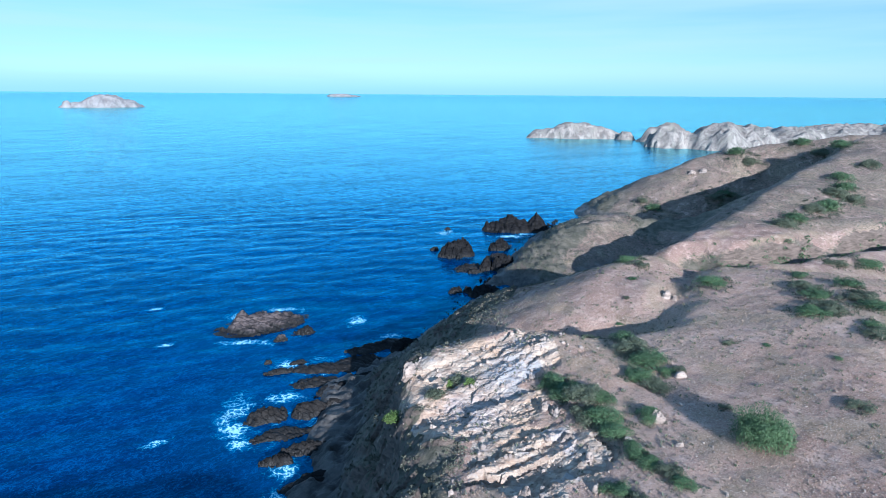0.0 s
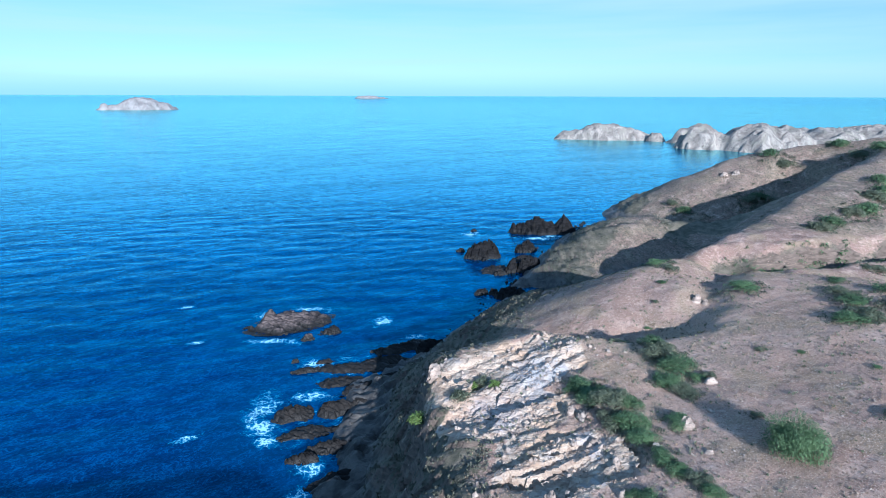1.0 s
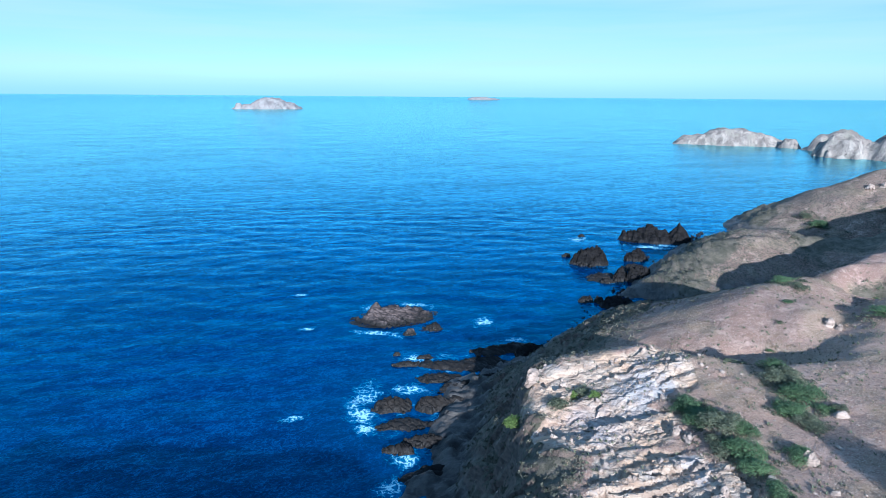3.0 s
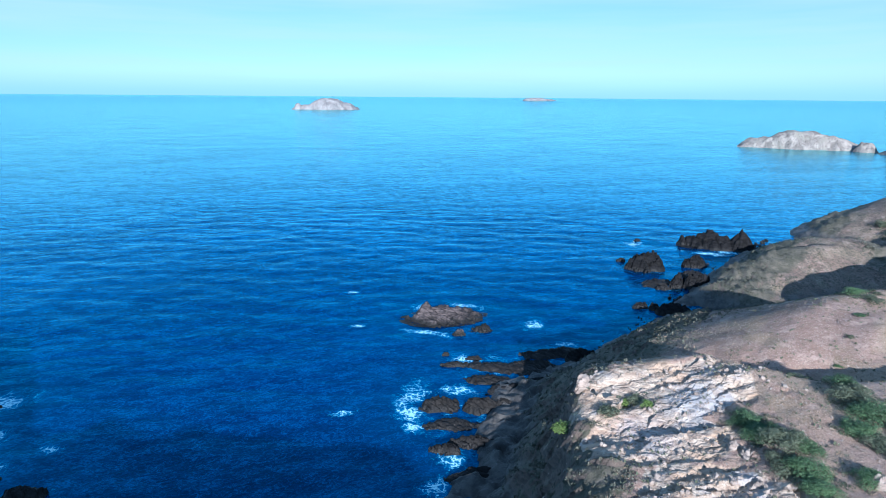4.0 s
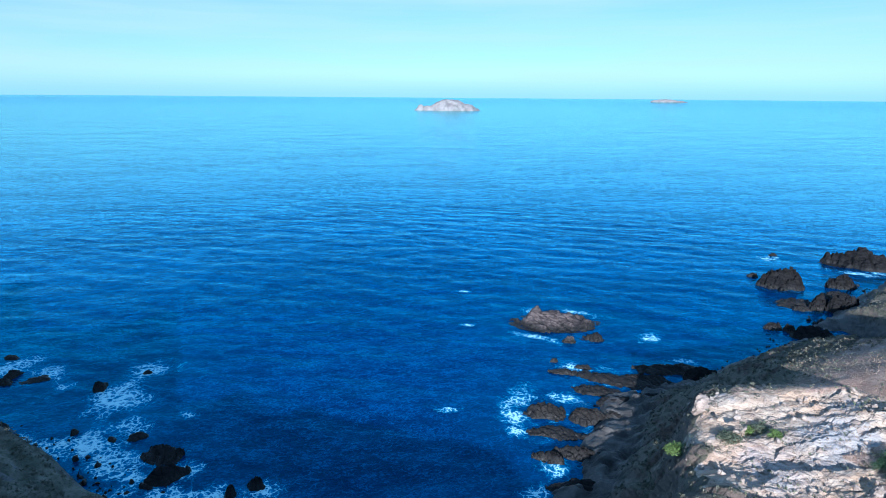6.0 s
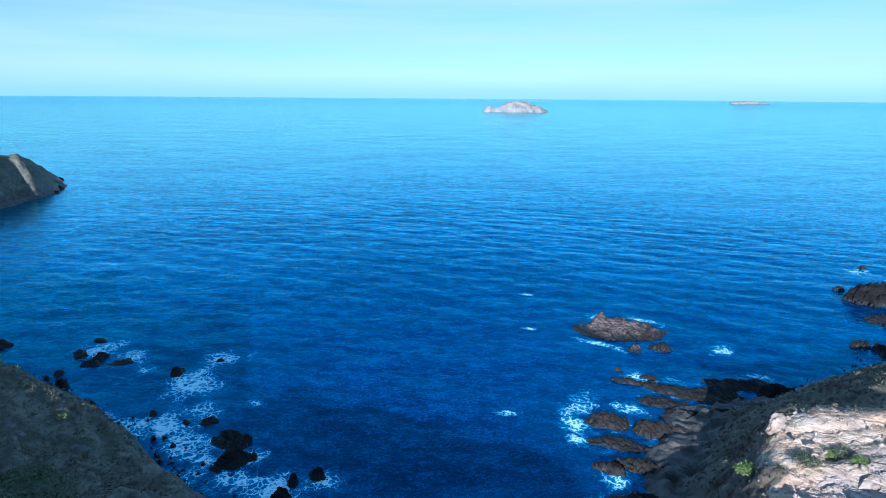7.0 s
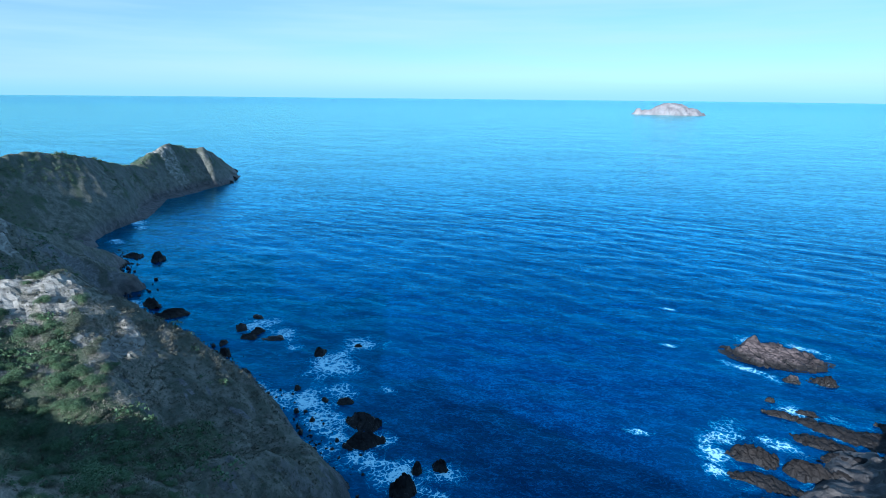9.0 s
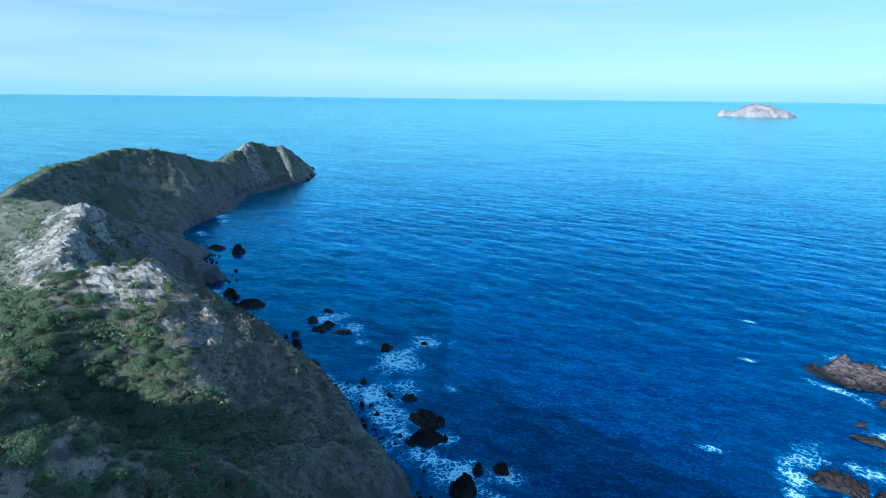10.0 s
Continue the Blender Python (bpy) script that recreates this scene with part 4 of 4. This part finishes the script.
def shrub(name, n, leaf, seed, mat, label, group, squash=0.7, lobes=9):
    top = new(name)
    part("stems", stem_mesh("stems", seed), BARK, top)
    part("crown", leaf_crown("crown", n, leaf, seed, squash, lobes), mat, top)
    return tagged(top, label, "shrub", group)


def plant(kinds, spots, sink=0.1, tall=1.0):
    """One shrub at each spot (x, y, radius), from a few kinds in turn. The kinds stand at the first spots."""
    floor = height(np.array([float(p[0]) for p in spots]), np.array([float(p[1]) for p in spots]))
    for i, (x, y, r) in enumerate(spots):
        m = pose(x, y, float(floor[i]) - sink * r, 0, 0, (i * 77) % 360) @ Matrix.Diagonal((r * 1.15, r * 1.15, r * tall, 1))
        if i < len(kinds):
            kinds[i].matrix_basis = m
        else:
            kinds[i % len(kinds)].scale, keep = (1, 1, 1), kinds[i % len(kinds)].matrix_basis.copy()
            copy_thing(kinds[i % len(kinds)], m)
            kinds[i % len(kinds)].matrix_basis = keep


BIG_BUSH = (35.1, 55.7, 2.95)
GULLY_SHRUBS = [(29.0, 86.1, 1.88), (29.8, 81.4, 2.73), (30.2, 76.4, 2.46), (27.8, 72.9, 1.94), (28.5, 70.0, 1.76),
                (25.4, 63.6, 1.57), (31.6, 73.8, 1.15), (33.5, 74.5, 0.84), (16.5, 74.5, 1.9), (17.9, 71.8, 2.2),
                (19.3, 68.3, 2.3), (20.3, 63.7, 2), (21.1, 60.9, 1.8), (17.9, 65.2, 1.9), (16.5, 72.3, 1.8),
                (20.9, 68.2, 1.7), (25.3, 89.6, 1.65), (22.1, 56.9, 1.5), (22.8, 54.8, 1.2), (24.3, 52.4, 1.26),
                (24.7, 50.4, 1.15), (18.8, 50.7, 1.2), (19.6, 49.1, 1), (17.4, 51.8, 1), (14.8, 74.1, 1.3)]
HILL_SHRUBS = [(51.7, 105.1, 3.02), (43.2, 80.1, 0.97), (47.5, 78.0, 0.66), (35.0, 63.5, 0.87), (53.6, 71.5, 0.68),
               (48.3, 59.8, 1.59), (67.4, 104.2, 1.83), (64.9, 97.2, 2.63), (63.7, 92.9, 2.55), (62.2, 87.9, 2.92),
               (59.3, 86.4, 2.67), (62.8, 86.7, 2.15), (71.2, 96.4, 2.45), (69.8, 90.9, 2.7), (69.0, 86.3, 2.62),
               (62.9, 76.7, 2.3), (64.3, 80.2, 1.73), (98, 138.1, 2.7), (106.1, 137.6, 3.5), (47.9, 153.3, 2.1),
               (40.7, 122.2, 2.3), (42.6, 118.5, 2), (38.9, 112.3, 0.99), (35.9, 106.2, 0.78), (33.2, 100.3, 0.69)]
FAR_SHRUBS = [(78.3, 140.8, 2.7), (82.6, 140.8, 2.1), (96.9, 160.9, 3.3), (102.9, 164.5, 3.4), (111.1, 170.1, 3.6),
              (116.5, 173, 4), (126.3, 183.8, 3.9), (136.5, 197.4, 3.6), (128.6, 180, 3.7), (132.6, 189.5, 3.5),
              (96.8, 273.9, 3.1), (98.4, 266.4, 3.8), (125.3, 263.2, 4.4), (131.2, 265, 4.4), (147.9, 278.3, 4.4),
              (170.1, 279.5, 4.4), (172, 266.7, 4.4), (167.8, 246.3, 4.4), (156.1, 212, 3.7), (143.4, 287, 4.4)]
CLIFF_SHRUBS = [(4.2, 78, 1.1), (2.8, 80.4, 1.3), (-6.8, 76.5, 1.8), (-1.2, 75.7, 1.6), (0.9, 79.8, 1.1)]

big = shrub("large_shrub", 15000, 0.034, 3, LEAF, "large dense dark-green shrub alone on the dry slope", "", 0.7, 30)
plant([big], [BIG_BUSH], 0.1, 1.75)
plant([shrub("gully_shrub", 3600, 0.055, 11, LEAF, "dense green shrub in the gully behind the pale cliff", "gully shrubs"),
       shrub("gully_shrub", 3600, 0.055, 12, GREY_LEAF, "grey-green shrub in the gully behind the pale cliff", "gully shrubs"),
       shrub("gully_shrub", 3600, 0.055, 13, LEAF, "dense green shrub in the gully behind the pale cliff", "gully shrubs")], [(x, y, 1.2 * r) for x, y, r in GULLY_SHRUBS], 0.1, 0.8)
plant([shrub("hill_shrub", 2800, 0.06, 21, LEAF, "green shrub on the dry stony hill", "hill shrubs", 0.55),
       shrub("hill_shrub", 2800, 0.06, 22, GREY_LEAF, "grey-green shrub on the dry stony hill", "hill shrubs", 0.5)], HILL_SHRUBS, 0.1, 0.7)
plant([shrub("slope_shrub", 1500, 0.085, 31, GREY_LEAF, "low grey-green shrub patch on the far slope", "far slope shrubs", 0.4, 14),
       shrub("slope_shrub", 1500, 0.085, 32, LEAF, "low dark-green shrub patch on the far slope", "far slope shrubs", 0.4, 14)], FAR_SHRUBS, 0.05, 1.0)
plant([shrub("cliff_shrub", 1200, 0.1, 41, BRIGHT_LEAF, "bright green bush rooted in the pale cliff", "cliff bushes", 0.6),
       shrub("cliff_shrub", 1200, 0.1, 42, GREY_LEAF, "grey-green bush rooted in the pale cliff", "cliff bushes", 0.6)], CLIFF_SHRUBS)

# shrubs of the western spur: dense on the inland flank, sparse on the sea slopes
tries = np.random.RandomState(17)
cx, cy = -46 - 76 * tries.rand(9000), tries.uniform(-14, 13, 9000)
ch, cd = height(cx, cy), coast_distance(cx, cy)
crest = crest_mask(cx, cy)
want = (0.12 + 0.88 * (1 - smooth01(cy - 0.06 * (cx + 90), 7, 13))) * smooth01(cd, 6, 18) * (1 - 0.85 * crest) * (0.35 + 0.65 * smooth01(fbm(cx, cy, 18, 3, 91) + 0.4, 0, 0.5))
spots, taken = [], []
for x, y, h, w, q in zip(cx, cy, ch, want, tries.rand(9000)):
    if q < w and h > 5 and len(spots) < 300:
        r = 0.8 + 1.5 * tries.rand() ** 1.5
        if all((x - a) ** 2 + (y - b) ** 2 > (0.62 * (r + c)) ** 2 for a, b, c in taken):
            taken.append((x, y, r))
            spots.append((round(float(x), 1), round(float(y), 1), round(r, 2)))
plant([shrub("spur_shrub", 3200, 0.055, 51, LEAF, "dense green shrub on the western spur", "spur shrubs", 0.75),
       shrub("spur_shrub", 3200, 0.055, 52, LEAF, "dense green shrub on the western spur", "spur shrubs", 0.6, 12),
       shrub("spur_shrub", 2800, 0.055, 53, GREY_LEAF, "grey-green shrub on the western spur", "spur shrubs", 0.6),
       shrub("spur_shrub", 2800, 0.055, 54, LEAF, "dark green shrub on the western spur", "spur shrubs", 0.55)], spots)

# single boulders
BOULDERS = [(33.0, 72.4, 0.74), (26.6, 62.9, 0.95), (16.3, 51.9, 0.7), (15.2, 67.8, 1.0), (15.6, 62.5, 0.7),
            (43.4, 105.5, 1.08), (44.6, 104.6, 0.69), (9.2, 53.4, 0.8), (126.6, 281, 1.4), (121.5, 282, 1.4),
            (14, 69, 0.7), (17.2, 58, 0.6), (12, 47, 0.7)]
for i, (x, y, r) in enumerate(BOULDERS):
    ob = new("boulder", rock_field("boulder", 2.3 * r, 1.6 * r, 1.0 * r, 200 + i, None, 3.0))
    ob.matrix_world = pose(x, y, ground_at(x, y) - 0.05, 0, 0, i * 41)
    ob.data.materials.append(STONES)
    tagged(ob, "grey weathered boulder lying on the dry slope", "boulder", "boulders on the hill")
slab = new("standing_stone", rock_field("standing_stone", 3.0, 1.5, 0.8, 230, None, 3.0))
slab.matrix_world = pose(-5.2, 82.0, ground_at(-5.2, 82.0) + 0.9, 0, -72, 60)
slab.data.materials.append(STONES)
tagged(slab, "tall pale slab of rock leaning at the cliff edge", "boulder")


# loose stones, dry tufts and low scrub
def spread(n, box, seed, keep):
    r = np.random.RandomState(seed)
    x, y = r.uniform(box[0], box[1], n), r.uniform(box[2], box[3], n)
    z, q = height(x, y), r.rand(n)
    ok = (q < keep(x, y)) & (z > 2.5)
    return list(zip(x[ok], y[ok], z[ok]))


def open_hill(x, y):
    return smooth01(coast_distance(x, y), 10, 24) * (0.35 + 0.65 * smooth01(fbm(x, y, 10, 3, 95), -0.3, 0.5))


def tuft(x, y, z, r):
    pts, fs = [], []
    for k in range(5):
        a, l = rng.rand() * 6.28, r * (0.6 + 0.7 * rng.rand())
        dx, dy = math.cos(a), math.sin(a)
        o = 0.35 * r
        i = len(pts)
        bx, by = x + rng.randn() * o, y + rng.randn() * o
        pts += [(bx - dy * 0.3 * r, by + dx * 0.3 * r, z - 0.05), (bx + dy * 0.3 * r, by - dx * 0.3 * r, z - 0.05),
                (bx + dx * l * 0.8 + dy * 0.1 * r, by + dy * l * 0.8, z + l * 0.8), (bx + dx * l * 0.5 - dy * 0.2 * r, by + dy * l * 0.5, z + l)]
        fs.append((i, i + 1, i + 2, i + 3))
    return pts, fs


east = (0, 90, 34, 150)
scatter_mesh("loose_stones", [(x, y, z, 0.04 + 0.13 * rng.rand() ** 3) for x, y, z in spread(14000, east, 61, open_hill)], stone, STONES,
             "pale loose stones strewn over the dry hill", "stones")
scatter_mesh("cliff_rubble", [(x, y, z, 0.10 + 0.45 * rng.rand() ** 3) for x, y, z in
                              spread(1600, (-10, 32, 46, 100), 62, lambda x, y: 0.9 * outcrop_mask(x, y) + 0.1)], stone, STONES,
             "broken pale rubble lying on the cliff", "rubble")
scatter_mesh("dry_tufts", [(x, y, z, 0.05 + 0.08 * rng.rand()) for x, y, z in spread(56000, east, 63, open_hill)], tuft, DRY_LEAF,
             "dry straw-coloured tufts of grass on the hill", "dry grass")
scatter_mesh("small_green_tufts", [(x, y, z, 0.09 + 0.20 * rng.rand() ** 2) for x, y, z in
                                   spread(11000, east, 64, lambda x, y: 0.25 + 0.75 * smooth01(fbm(x, y, 16, 3, 97), 0.0, 0.5))], tuft, GREY_LEAF,
             "small grey-green plants dotted over the hill", "plants")
scatter_mesh("sea_slope_scrub", [(x, y, z, 0.10 + 0.26 * rng.rand()) for x, y, z in
                                 spread(24000, (-20, 70, 50, 260), 65, lambda x, y: smooth01(coast_distance(x, y), 3, 8) *
                                        (1 - smooth01(coast_distance(x, y), 18, 30)) * (1 - outcrop_mask(x, y)))], tuft, SCRUB_LEAF,
             "low dark scrub on the seaward slopes", "scrub")
def bushlet(x, y, z, r):
    """A low dome of a few leafy sprays."""
    pts, fs = [], []
    for k in range(26):
        a, e = rng.rand() * 6.28, 0.15 + 1.35 * rng.rand()
        d = Vector((math.cos(a) * math.cos(e), math.sin(a) * math.cos(e), 0.75 * math.sin(e)))
        p = Vector((x, y, z)) + d * r * (0.6 + 0.5 * rng.rand())
        side = d.cross(Vector(rng.randn(3))).normalized() * r * 0.16
        tip = (d * 0.3 + Vector(rng.randn(3)) * 0.5).normalized() * r * 0.26
        i = len(pts)
        pts += [tuple(p - side), tuple(p + side), tuple(p + side * 0.4 + tip), tuple(p - side * 0.8 + tip * 0.8)]
        fs.append((i, i + 1, i + 2, i + 3))
    return pts, fs


def creek_side(x, y):
    pts = GULLIES["creek"][2]
    d = np.min([segment_distance(x, y, p, q)[0] for p, q in zip(pts, pts[1:])], axis=0)
    return np.exp(-(d / 3.4) ** 2) * smooth01(fbm(x, y, 9, 3, 19), -0.5, 0.2)


scatter_mesh("creek_bushes", [(x, y, z, 0.5 + 0.9 * rng.rand() ** 2) for x, y, z in spread(3600, (60, 150, 132, 172), 71, creek_side)],
             bushlet, LEAF, "dark green bushes along the dry creek bed", "bushes")
scatter_mesh("spur_scrub", [(x, y, z, 0.10 + 0.22 * rng.rand()) for x, y, z in
                            spread(24000, (-200, -40, -50, 45), 66, lambda x, y: smooth01(coast_distance(x, y), 3, 9) *
                                   (0.25 + 0.75 * smooth01(fbm(x, y, 14, 3, 98), -0.2, 0.4)))], tuft, SCRUB_LEAF,
             "low dull scrub on the western spur", "scrub")
scatter_mesh("cove_slope_scrub", [(x, y, z, 0.22 + 0.5 * rng.rand() ** 2) for x, y, z in
                                  spread(9000, (-140, -44, 4, 38), 75, lambda x, y: smooth01(coast_distance(x, y), 2, 6) *
                                         (0.25 + 0.75 * smooth01(fbm(x, y, 9, 3, 76), -0.2, 0.4)))], bushlet, SCRUB_LEAF,
             "dull grey-green scrub on the slope above the cove", "scrub")
scatter_mesh("spur_bushes", [(x, y, z, 0.45 + 0.85 * rng.rand() ** 2) for x, y, z in
                             spread(30000, (-420, -44, -60, 120), 67, lambda x, y: smooth01(coast_distance(x, y), 5, 16) * (1 - crest_mask(x, y)) *
                                    smooth01(fbm(x, y, 20, 4, 99) + 0.4 * (1 - smooth01(y, 0, 20)), -0.15, 0.45))], bushlet, LEAF,
             "low green bushes matted over the western spur", "bushes")
fringe = []
for x, y, r in GULLY_SHRUBS + HILL_SHRUBS + FAR_SHRUBS + CLIFF_SHRUBS:
    for k in range(int(6 + 5 * r)):
        a, d = rng.rand() * 6.28, r * (0.7 + 0.9 * rng.rand())
        fringe.append((x + d * math.cos(a), y + d * math.sin(a), r * (0.12 + 0.2 * rng.rand())))
fz = height(np.array([p[0] for p in fringe]), np.array([p[1] for p in fringe]))
fringe = [(x, y, float(z), r) for (x, y, r), z in zip(fringe, fz)]
scatter_mesh("shrub_fringe", fringe, bushlet, GREY_LEAF, "small grey-green plants crowding round the shrubs", "plants")
# bushes on the hollow's scrub, deepening the shade painted there
scatter_mesh("basin_bushes", [(x, y, z, 0.6 + 1.2 * rng.rand() ** 2) for x, y, z in
                              spread(2600, (50, 190, 180, 300), 73, lambda x, y: smooth01(fbm(x, y, 16, 3, 74), 0.1, 0.5) *
                                     smooth01(bump01(x, y, 110, 240, 60, 26, 44), 0.2, 0.6))], bushlet, SCRUB_LEAF,
             "dark scrub bushes in the hollow behind the ridge", "bushes")
scatter_mesh("sea_slope_bushes", [(x, y, z, 0.4 + 0.7 * rng.rand() ** 2) for x, y, z in
                                  spread(5000, (-20, 110, 50, 300), 68, lambda x, y: smooth01(coast_distance(x, y), 5, 10) *
                                         (1 - smooth01(coast_distance(x, y), 22, 40)) * (1 - outcrop_mask(x, y)) *
                                         smooth01(fbm(x, y, 12, 3, 93), 0.0, 0.4))], bushlet, SCRUB_LEAF,
             "dark low bushes on the seaward slopes", "bushes")
